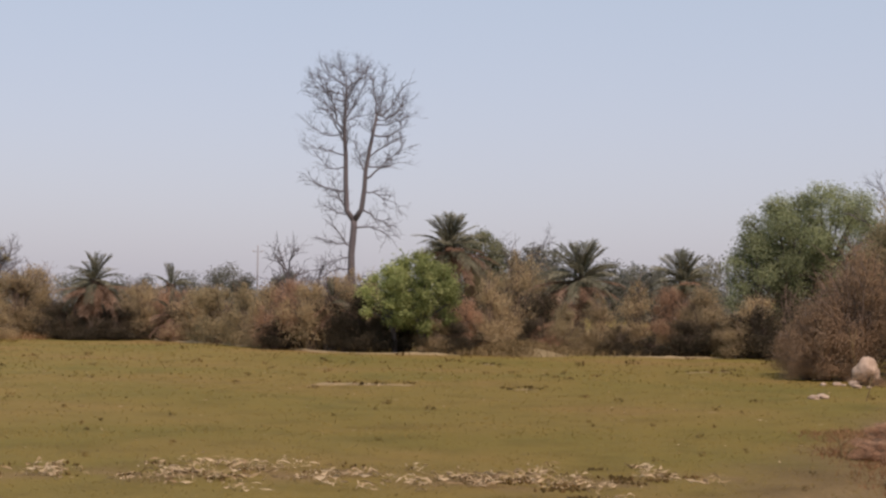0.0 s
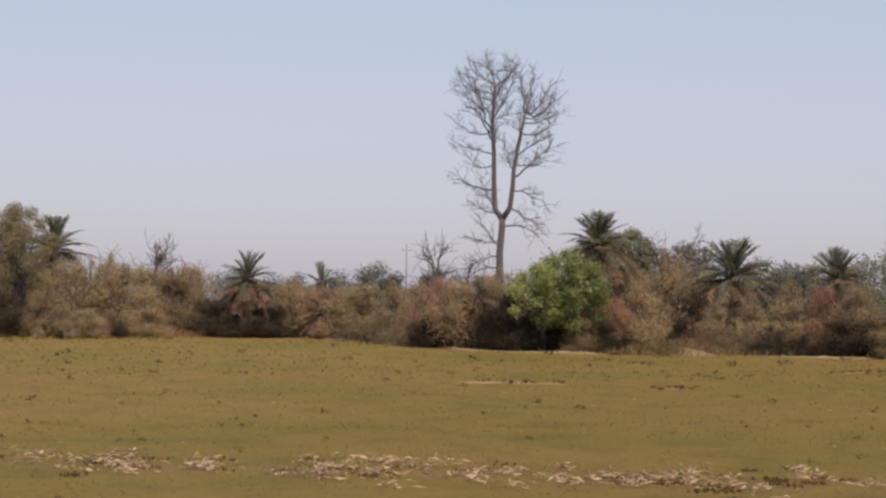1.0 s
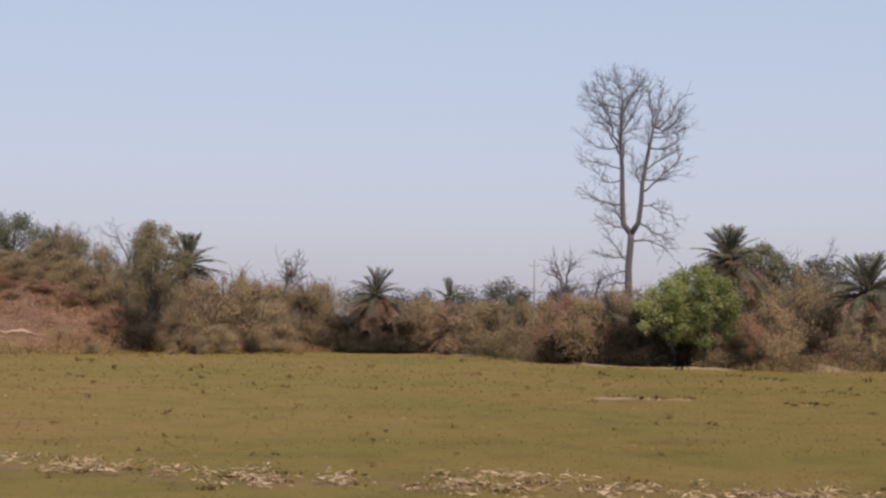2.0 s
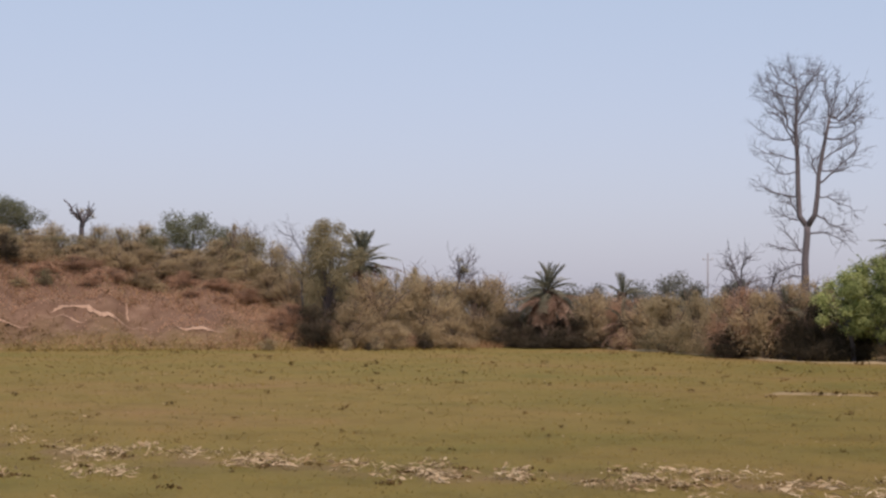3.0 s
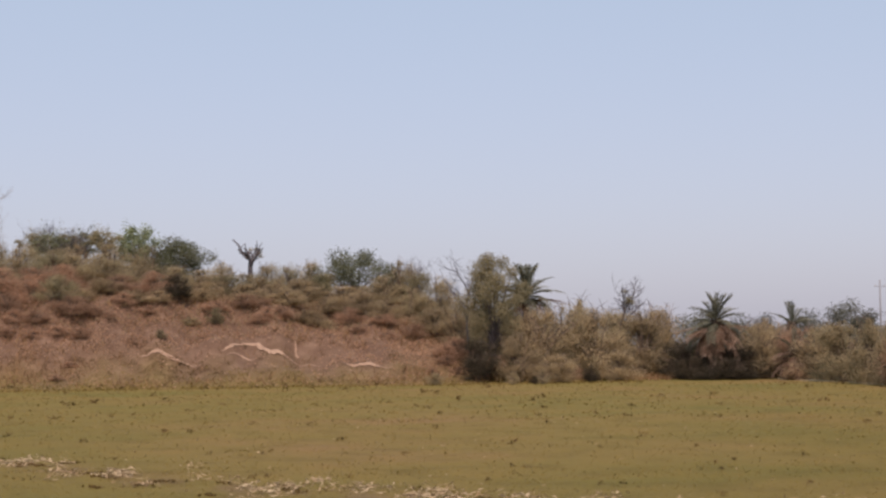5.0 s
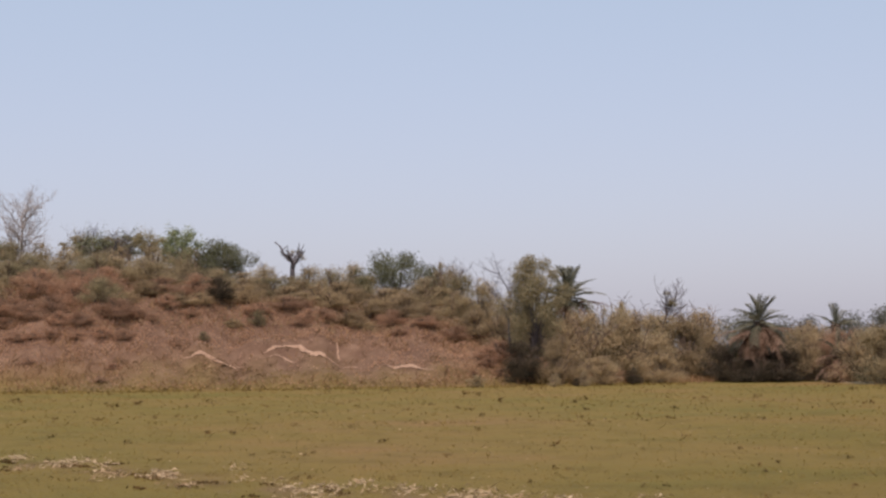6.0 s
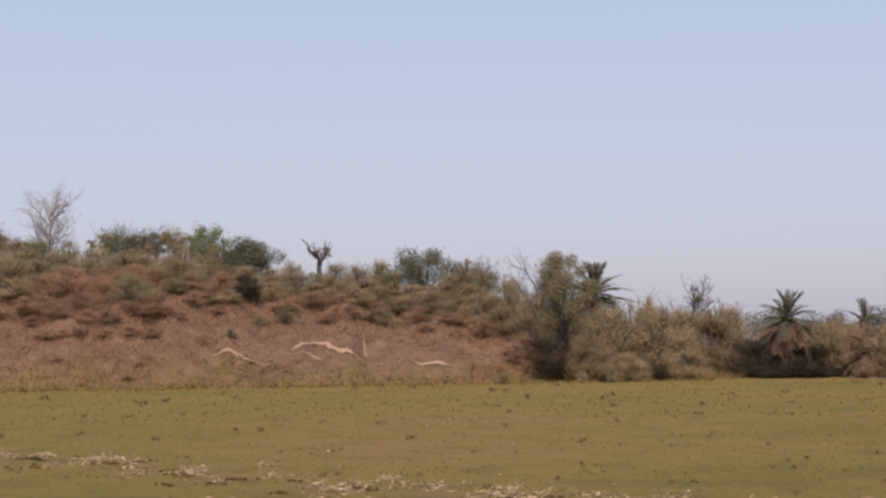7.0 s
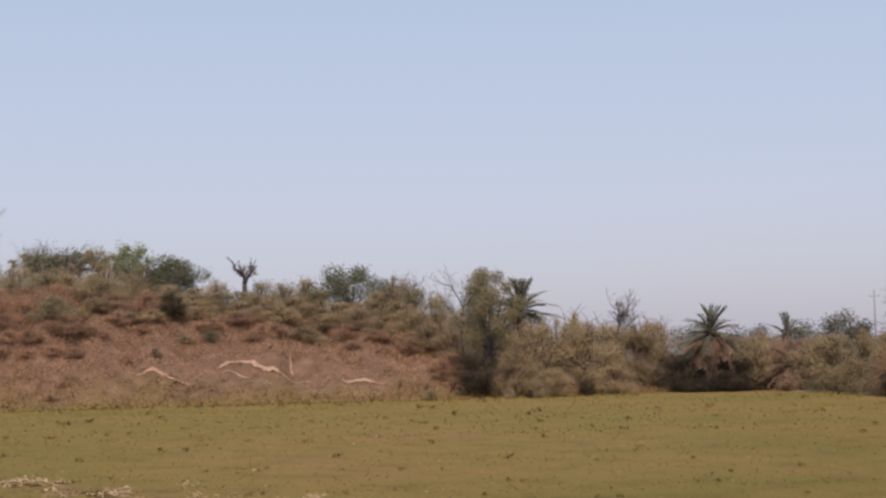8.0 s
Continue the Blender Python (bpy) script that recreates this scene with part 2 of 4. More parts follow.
def crown_leaves(blobs, count, size, rng, hollow=0.55, ragged=0.25, slim=0.6, stray=0.06):
    """Leaves in and on a group of lumps (x, y, z, rx, ry, rz), thinned into clumps with gaps."""
    vol = np.array([b[3] * b[4] + b[4] * b[5] + b[3] * b[5] for b in blobs])
    pick = rng.choice(len(blobs), count, p=vol / vol.sum())
    B = np.array(blobs)[pick]
    d = rng.normal(0, 1, (count, 3))
    d /= np.linalg.norm(d, axis=1)[:, None]
    r = hollow + (1 - hollow) * rng.random(count) ** 0.6
    r = np.where(rng.random(count) < stray, r * rng.uniform(1.0, 1.16, count), r)
    lump = 1 + ragged * (np.sin(d[:, 0] * 7 + B[:, 0] * 5) * np.sin(d[:, 1] * 6 + B[:, 1] * 7) + 0.6 * np.sin(d[:, 2] * 11 + B[:, 2] * 9 + d[:, 0] * 9))
    c = B[:, :3] + d * B[:, 3:] * (r * lump)[:, None]
    nrm = 0.8 * d + np.array([0, 0, 0.5])
    keep = c[:, 2] > 0.04
    return leaf_quads(c[keep], nrm[keep], size, rng, slim)


# ---- ground: one sheet to the horizon ----
SWATH = [(-19.5, 20.8), (-13.6, 18.2), (-8.9, 16.35), (-4.6, 15.35), (-1.2, 15.35), (0.9, 14.75), (2.4, 15.7)]  # line of the straw across the field


def build_ground():
    fine = np.arange(-52, 24.01, 0.3)
    coarse = np.concatenate([np.arange(24, 308, 5.0)[1:]])
    bear = np.radians(np.concatenate([fine, coarse]))
    rings = [0.6]
    while rings[-1] < 4600:
        r = rings[-1]
        rings.append(r + (0.5 if 56 < r < 106 else max(0.22, r * (0.018 if r < 130 else 0.09))))
    R = np.array(rings)
    X, Y = R[:, None] * np.sin(bear)[None], R[:, None] * np.cos(bear)[None]
    Z = land(X, Y)
    nb, nr = len(bear), len(R)
    verts = np.concatenate([np.stack([X, Y, Z], -1).reshape(-1, 3), [[0, 0, float(land(0, 0))]]])
    i, j = np.meshgrid(np.arange(nr - 1), np.arange(nb), indexing="ij")
    a, c = i * nb + j, i * nb + (j + 1) % nb
    faces = np.stack([a, a + nb, c + nb, c], -1).reshape(-1, 4).tolist()
    faces += [(nr * nb, k, (k + 1) % nb) for k in range(nb)]
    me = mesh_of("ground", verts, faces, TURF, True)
    x, y = verts[:, 0], verts[:, 1]
    s, w = bank_mask(x, y)
    earth = w * smooth(-2.5, 7.5, s + 1.6 * waves(x, y, 7, 8) + 0.8 * waves(x, y, 2.3, 6))
    right = smooth(-0.7, 0.9, x + 0.35 * waves(x, y, 3.1, 2) - 2.5 - 0.42 * (y - 14.7)) * (1 - smooth(26, 34, y)) * (y > 5)
    # bare trampled soil under the straw
    row = np.interp(x, [p[0] for p in SWATH], [p[1] for p in SWATH])
    under = 0.5 * np.exp(-((y - row + 0.15) / 0.6) ** 2) * smooth(-0.5, 0.5, waves(x, y, 1.5, 9)) * (x > -20) * (x < 3)
    earth = np.clip(np.maximum(np.maximum(earth, 0.5 * right), under), 0, 1)
    layer = me.color_attributes.new("earth", "FLOAT_COLOR", "POINT")
    layer.data.foreach_set("color", np.stack([earth, earth, earth, np.ones_like(earth)], 1).ravel())
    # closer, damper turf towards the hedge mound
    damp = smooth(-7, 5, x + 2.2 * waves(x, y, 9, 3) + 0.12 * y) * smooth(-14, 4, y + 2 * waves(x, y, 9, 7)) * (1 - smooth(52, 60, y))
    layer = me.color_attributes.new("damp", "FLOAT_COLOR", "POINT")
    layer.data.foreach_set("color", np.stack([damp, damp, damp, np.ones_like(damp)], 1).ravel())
    return tagged(new("ground", me), "flat olive-brown grazed field rising to a scrub bank", "ground", kind="structure")


build_ground()


def ridge(name, line, width, height, material, label, category="earth ridge", kind="", group="", seed=1, ends=1.5):
    """A low uneven bank of soil along a line on the ground."""
    rnd = random.Random(seed)
    pts = [Vector((*p, 0)) for p in line]
    dense = []
    for p, q in zip(pts, pts[1:]):
        n = max(2, int((q - p).length / 0.35))
        dense += [p.lerp(q, k / n) for k in range(n)]
    dense.append(pts[-1])
    total = len(dense) - 1
    verts, faces, cols = [], [], 9
    for k, p in enumerate(dense):
        d = (dense[min(k + 1, total)] - dense[max(k - 1, 0)]).normalized()
        side = Vector((-d.y, d.x, 0))
        taper = min(1, k * 0.35 / ends, (total - k) * 0.35 / ends)
        sway = 0.25 * width * math.sin(k * 0.21 + seed) + 0.12 * width * math.sin(k * 0.57)
        lift = height * taper * (0.7 + 0.3 * math.sin(k * 0.33 + seed * 2)) * rnd.uniform(0.75, 1.2)
        wide = width * (0.6 + 0.4 * math.sin(k * 0.47 + seed * 1.7)) * math.sqrt(max(0.02, taper))
        for j in range(cols):
            t = j / (cols - 1) * 2 - 1
            q = p + side * (t * wide * 0.5 + sway)
            h = lift * (1 - t * t) ** 1.3 + rnd.uniform(-1, 1) * height * 0.13 * (1 - t * t)
            verts.append((q.x, q.y, float(land(q.x, q.y)) + h - 0.02))
    for k in range(total):
        for j in range(cols - 1):
            a = k * cols + j
            faces.append((a, a + 1, a + cols + 1, a + cols))
    return tagged(new(name, mesh_of(name, verts, faces, material, True)), label, category, group, kind)


# raised edge of the field at the foot of the hedge, and low bunds across it
ridge("field_edge_bund", [(-22.5, 84), (-14.4, 78.7), (-9.5, 69.8), (-6.3, 62.7), (-2.9, 58.2), (1.2, 57.6)], 0.6, 0.1, BUND,
      "low pale soil ridge along the foot of the hedge", kind="structure", seed=3)
ridge("field_edge_bund", [(4.6, 57.6), (7.5, 57), (11.2, 57.2)], 0.55, 0.09, BUND,
      "low pale soil ridge along the foot of the hedge", kind="structure", seed=5)
ridge("earth_mound", [(1.0, 58.6), (2.4, 58.8), (4.8, 58.4)], 3.0, 0.5, MOUND, "low grassy mound of dry earth at the hedge foot", "mound", seed=2)
for line, seed in ((((-2.9, 33.9), (-0.3, 33.6)), 4), (((1.2, 32.7), (2.2, 32.9)), 6), (((1.0, 46.7), (1.8, 46.8)), 7), (((6.4, 43.0), (8.2, 43.6)), 8),
                   (((4.0, 25.3), (4.7, 25.5)), 9)):
    ridge("soil_ridge", line, 0.24, 0.08, BUND, "short low ridge of dry soil and straw in the field", "earth ridge", group="soil ridges in the field", seed=seed, ends=0.4)


# ---- grass, weeds and straw ----
def on_land(x, y):
    return np.stack([x, y, land(x, y)], 1)


def blades(base, height, width, rng, lean=0.5):
    n = len(base)
    a = rng.uniform(0, 2 * math.pi, n)
    side = np.stack([np.cos(a), np.sin(a), np.zeros(n)], 1) * (width * rng.uniform(0.6, 1.3, n))[:, None]
    tip = base + np.stack([rng.normal(0, lean, n), rng.normal(0, lean, n), np.ones(n)], 1) * (height * rng.uniform(0.5, 1.3, n))[:, None]
    v = np.stack([base - side, base + side, tip], 1).reshape(-1, 3)
    return v, np.arange(3 * n).reshape(n, 3)


def join(parts):
    vs, fs, k = [], [], 0
    for v, f in parts:
        vs.append(v)
        fs.append(f + k)
        k += len(v)
    return np.concatenate(vs), np.concatenate(fs)


def build_grass():
    rng = np.random.default_rng(11)
    sets = []
    for near, far, count, height, width in ((11, 22, 24000, 0.022, 0.006), (20, 38, 20000, 0.028, 0.012), (36, 75, 22000, 0.04, 0.03)):
        b = np.radians(rng.uniform(-45, 19, count))
        d = np.sqrt(rng.uniform(near ** 2, far ** 2, count))
        x, y = d * np.sin(b), d * np.cos(b)
        s, w = bank_mask(x, y)
        keep = (s * w < 4) & (waves(x, y, 2.3, 1) + rng.normal(0, 0.6, count) > -0.35)
        sets.append(blades(on_land(x[keep], y[keep]), height, width, rng, 1.6))
    tagged(new("grass", mesh_of("grass", *join(sets), GRASS)), "short sparse olive grass over the whole field", "grass", kind="stuff")


build_grass()


def sprigs(centres, spread, each, height, size, rng):
    """Small leafy clumps at the centres."""
    c = np.repeat(centres, each, 0)
    c = c + rng.normal(0, 1, c.shape) * np.array([spread, spread, 0])
    c[:, 2] += rng.random(len(c)) * height
    return leaf_quads(c, np.tile(np.array([0, 0, 0.8]), (len(c), 1)), size, rng)


def build_weeds():
    rng = np.random.default_rng(5)
    sets = []
    for near, far, count, spread, height, size in ((13, 26, 58, 0.026, 0.05, 0.034), (26, 48, 62, 0.055, 0.075, 0.062), (48, 72, 50, 0.11, 0.13, 0.11)):
        b = np.radians(rng.uniform(-43, 17, count))
        d = np.sqrt(rng.uniform(near ** 2, far ** 2, count))
        c = on_land(d * np.sin(b), d * np.cos(b))
        sets.append(sprigs(c, spread, 16, height, size, rng))
    tagged(new("weeds", mesh_of("weeds", *join(sets), WEED)), "small dark weeds scattered over the grazed field", "weeds", kind="stuff")
    # low weeds thicken along the foot of the bank
    count = 150
    b = np.radians(rng.uniform(-43, -15.5, count))
    foot = 70 / (0.814 * np.cos(b) - 0.581 * np.sin(b)) * (0.814 + 0.581 * 23 / 70)
    d = foot + rng.normal(1.5, 4.0, count)
    x = np.concatenate([d * np.sin(b), rng.normal(-39.7, 1.3, 45)])
    y = np.concatenate([d * np.cos(b), rng.normal(64.6, 1.0, 45)])
    c = on_land(x, y)
    tagged(new("bank_weeds", mesh_of("bank_weeds", *sprigs(c, 0.11, 13, 0.24, 0.09, rng), WEED)), "low dark weeds along the foot of the bank", "weeds", kind="stuff")


build_weeds()


def build_dry_grass():
    """Tall dry grass: a fringe at the hedge foot, and thin cover over the bank."""
    rng = np.random.default_rng(19)
    edge = np.array([(-23, 84.6), (-14.4, 80), (-9.5, 71), (-6.3, 64), (-2.9, 59.6), (1.2, 59.2), (5.5, 58.4), (11.2, 58.4)])
    k = rng.integers(0, len(edge) - 1, 5000)
    t = rng.random(5000)[:, None]
    c = edge[k] * (1 - t) + edge[k + 1] * t
    keep = waves(c[:, 0], c[:, 1], 5.1, 3) + rng.normal(0, 0.3, 5000) > 0.3
    keep &= (c[:, 0] < -6) | (c[:, 0] > 0.8)
    c = c[keep] + rng.normal(0, 0.45, (int(keep.sum()), 2))
    tagged(new("hedge_grass", mesh_of("hedge_grass", *blades(on_land(c[:, 0], c[:, 1]), 0.3, 0.018, rng, 0.5), DRY_GRASS)), "tall dry grass along the foot of the hedge", "grass", kind="stuff")
    x, y = rng.normal(2.9, 1.2, 1500), rng.normal(58.3, 0.7, 1500)
    lift = 0.42 * np.exp(-((x - 2.9) / 1.7) ** 2 - ((y - 58.6) / 0.9) ** 2)
    tagged(new("mound_grass", mesh_of("mound_grass", *blades(on_land(x, y) + np.stack([0 * x, 0 * x, lift], 1), 0.22, 0.02, rng, 0.7), DRY_GRASS)), "dry grass over the low mound", "grass", kind="stuff")
    count = 60000
    b, d = np.radians(rng.uniform(-46, -14, count)), rng.uniform(64, 104, count)
    x, y = d * np.sin(b), d * np.cos(b)
    s, w = bank_mask(x, y)
    keep = (s > 0.5 + 3 * rng.random(count)) & (s < 30) & (waves(x, y, 6.1, 6) + rng.normal(0, 0.5, count) > -0.15)
    keep &= ~((s > 2.5) & (s < 8.2) & (x > -42) & (x < -30.2) & (rng.random(count) < 0.9))
    tagged(new("bank_grass", mesh_of("bank_grass", *blades(on_land(x[keep], y[keep]), 0.34, 0.026, rng, 0.7), BANK_GRASS)), "thin reddish dry grass over the bank", "grass", kind="stuff")
    # matted undergrowth: russet on the slope, browner towards the crest
    for name, count, lower, upper, height, material, label in (
            ("bank_undergrowth", 150000, 5.5, 14, 0.3, RUSSET, "low russet undergrowth matted over the bank"),
            ("crest_undergrowth", 90000, 10, 21, 0.5, BROWN, "dry brown undergrowth below the crest of the bank"),
            ("slope_litter", 22000, 1.5, 7, 0.06, RUSSET, "thin russet leaf litter on the bare foot of the bank")):
        b, d = np.radians(rng.uniform(-46, -15, count)), rng.uniform(62, 106, count)
        x, y = d * np.sin(b), d * np.cos(b)
        s, w = bank_mask(x, y)
        lump = np.clip(0.55 + 0.6 * waves(x, y, 3.7, 3) + 0.4 * waves(x, y, 1.6, 5), 0.05, 1)
        keep = (s + rng.normal(0, 1.1, count) > lower) & (s + rng.normal(0, 1.5, count) < upper) & (rng.random(count) < 0.3 + 0.7 * lump)
        keep &= ~((s > 2.5) & (s < 8.2) & (x > -40.5) & (x < -34.5) & (rng.random(count) < 0.85))
        c = on_land(x[keep], y[keep])
        c[:, 2] += rng.random(len(c)) * height * lump[keep]
        tagged(new(name, mesh_of(name, *leaf_quads(c, np.tile(np.array([0.15, -0.5, 0.75]), (len(c), 1)), 0.11, rng), material)), label, "undergrowth", kind="stuff")
    count = 40000
    b, d = np.radians(rng.uniform(-46, -15, count)), rng.uniform(58, 86, count)
    x, y = d * np.sin(b), d * np.cos(b)
    s, w = bank_mask(x, y)
    keep = (s > -2.5) & (s + rng.normal(0, 1.5, count) < 4.0) & (waves(x, y, 5.2, 4) + rng.normal(0, 0.4, count) > -0.4)
    tagged(new("foot_grass", mesh_of("foot_grass", *blades(on_land(x[keep], y[keep]), 0.085, 0.03, rng, 1.2), GRASS)), "olive grass creeping up the foot of the bank", "grass", kind="stuff")
    count = 17000
    x, y = rng.uniform(3.9, 7.5, count), rng.uniform(13.5, 22, count)
    keep = (x - 0.14 * (y - 16) + 0.3 * waves(x, y, 1.9, 2) + rng.normal(0, 0.25, count) > 4.4)
    tagged(new("corner_grass", mesh_of("corner_grass", *blades(on_land(x[keep], y[keep]), 0.075, 0.006, rng, 0.9), CORNER_GRASS)), "reddish dry grass on the bare near corner", "grass", kind="stuff")


build_dry_grass()


def straw_bits(centres, length, width, rng, lift=0.04):
    n = len(centres)
    a = rng.uniform(0, 2 * math.pi, n)
    tilt = rng.normal(0, 0.25, n)
    d = np.stack([np.cos(a), np.sin(a), tilt], 1) * (length * rng.uniform(0.4, 1.4, n))[:, None] * 0.5
    up = np.stack([-np.sin(a), np.cos(a), rng.normal(0.6, 0.8, n)], 1) * (width * rng.uniform(0.6, 1.5, n))[:, None]
    c = centres + np.array([0, 0, 1]) * (rng.random(n) * lift + 0.004)[:, None]
    mid = c + np.array([0, 0, 1]) * (rng.normal(0, 0.15, n) * length)[:, None]
    v = np.stack([c - d, mid - up, c + d, mid + up], 1).reshape(-1, 3)
    return v, np.arange(4 * n).reshape(n, 4)


def build_ridge_litter():
    """Dark stubble and straw caught on the short soil ridges; the sprigs also stand in for shadow breaks."""
    rng = np.random.default_rng(23)
    ends = np.array([(-2.9, 33.8, -0.3, 33.5), (1.2, 32.6, 2.2, 32.8), (1.0, 46.6, 1.8, 46.7), (6.4, 42.9, 8.2, 43.5), (4.0, 25.2, 4.7, 25.4)])
    k, t = rng.integers(0, 5, 46), rng.random((46, 1))
    c = ends[k, :2] * (1 - t) + ends[k, 2:] * t + rng.normal(0, 0.12, (46, 2))
    tagged(new("ridge_weeds", mesh_of("ridge_weeds", *sprigs(on_land(c[:, 0], c[:, 1]) + np.array([0, 0, 0.03]), 0.05, 9, 0.06, 0.06, rng), WEED)), "dark stubble on the short soil ridges, also standing in for shadow breaks", "weeds", kind="stuff")


build_ridge_litter()


def build_straw():
    """A broken swath of threshed straw across the near field, with thinner litter round it."""
    rng = np.random.default_rng(8)
    gaps = ((-1.75, -1.5), (-0.2, 0.1), (-7.7, -7.4), (-4.2, -3.9), (-9.7, -9.4), (-11.3, -10.8), (-13.2, -12.7))
    heaps = []
    for p, q in zip(SWATH, SWATH[1:]):
        n = int(math.dist(p, q) / 0.05)
        for k in range(n):
            t = k / n
            x, y = p[0] + (q[0] - p[0]) * t, p[1] + (q[1] - p[1]) * t
            if any(a < x < c for a, c in gaps) or (x < -14 and rng.random() < 0.6):
                continue
            if math.sin(x * 6.3) + math.sin(x * 2.7 + 1) + rng.normal(0, 0.7) > (-0.1 if x < -4.5 else -0.6):
                heaps.append((x + rng.normal(0, 0.1), y + 0.2 * math.sin(x * 3.1) + rng.normal(0, 0.42)))
    heaps += [(x + rng.normal(0, 0.3), y + rng.normal(0, 0.8)) for x, y in heaps[::4]]
    heaps += [(-8.8 + rng.normal(0, 0.35), 13.95 + rng.normal(0, 0.15)) for _ in range(14)]
    heaps += [(-7.6 + rng.normal(0, 0.4), 14.3 + rng.normal(0, 0.15)) for _ in range(5)]
    H = np.array(heaps)
    n = 22
    pick = rng.random(len(H)) < 0.64
    H, D = H[pick], H[~pick]
    c = np.repeat(H, n, 0) + rng.normal(0, 1, (len(H) * n, 2)) * np.array([0.1, 0.09])
    sets = [straw_bits(on_land(c[:, 0], c[:, 1]), 0.12, 0.0052, rng, 0.08)]
    tagged(new("straw_swath", mesh_of("straw_swath", *join(sets), STRAW)), "broken swath of pale threshed straw lying on the field", "straw", kind="stuff")
    # dark trampled stubble between the straw
    c = np.repeat(D, 16, 0) + rng.normal(0, 1, (len(D) * 16, 2)) * np.array([0.07, 0.06])
    tagged(new("stubble", mesh_of("stubble", *leaf_quads(on_land(c[:, 0], c[:, 1]) + np.array([0, 0, 0.015]), np.tile(np.array([0.0, -0.6, 0.5]), (len(c), 1)), 0.05, rng), WEED)),
           "dark trampled stubble among the straw", "stubble", kind="stuff")
    count = 420
    b, d = np.radians(rng.uniform(-43, 17, count)), np.sqrt(rng.uniform(13 ** 2, 45 ** 2, count))
    x, y = d * np.sin(b), d * np.cos(b)
    tagged(new("straw_litter", mesh_of("straw_litter", *straw_bits(on_land(x, y), 0.07, 0.006, rng, 0.02), STRAW)), "loose bits of straw over the field", "straw", kind="stuff")


build_straw()


# ---- pale sandy wash on the bank ----
def sand_streak(line, width, seed):
    """A thin sheet of washed sand with ragged edges that follows the slope."""
    rng = np.random.default_rng(seed)
    pts = np.array(line)
    along = np.concatenate([[0], np.cumsum(np.hypot(*np.diff(pts, axis=0).T))])
    t = np.arange(0, along[-1], 0.13)
    x, y = np.interp(t, along, pts[:, 0]), np.interp(t, along, pts[:, 1])
    x, y = x + 0.12 * np.sin(t * 2.3 + seed) + rng.normal(0, 0.03, len(t)), y + 0.1 * np.sin(t * 3.7 + seed)
    dx, dy = np.gradient(x), np.gradient(y)
    size = np.hypot(dx, dy)
    taper = np.clip(np.minimum(t, along[-1] - t) / 0.8, 0.04, 1) * (0.6 + 0.4 * np.sin(t * 1.9 + seed * 2))
    cols = []
    for side in (-1.0, -0.5, 0.0, 0.5, 1.0):
        reach = side * width * 0.5 * taper * (rng.uniform(0.45, 1.35, len(t)) if abs(side) == 1 else 1)
        px, py = x - dy / size * reach, y + dx / size * reach
        cols.append(np.stack([px, py, land(px, py) + 0.05 + 0.07 * (1 - side * side) * taper], 1))
    n = len(t)
    verts = np.concatenate(cols)
    faces = [(c * n + k, c * n + k + 1, (c + 1) * n + k + 1, (c + 1) * n + k) for c in range(4) for k in range(n - 1)]
    tagged(new("sand_wash", mesh_of("sand_wash", verts, faces, SAND, True)), "pale sandy wash exposed on the reddish bank", "sand", "sandy washes on the bank")


for line, width, seed in ((((-42.1, 63.9), (-41.2, 64.9), (-40.5, 65.6), (-39.0, 66.0)), 0.22, 2),
                          (((-39.3, 67.3), (-38.9, 68.2), (-38.5, 68.8), (-38.0, 69.1), (-37.3, 68.8), (-36.6, 69.0), (-35.8, 69.3), (-34.9, 69.6)), 0.45, 1),
                          (((-38.9, 66.9), (-38.3, 67.6), (-37.5, 67.8)), 0.5, 5), (((-37.8, 72.9), (-37.3, 71.6), (-36.8, 70.6), (-36.2, 69.6)), 0.12, 8),
                          (((-33.5, 69.2), (-32.0, 69.2), (-30.6, 68.8)), 0.32, 3)):
    sand_streak(line, width, seed)


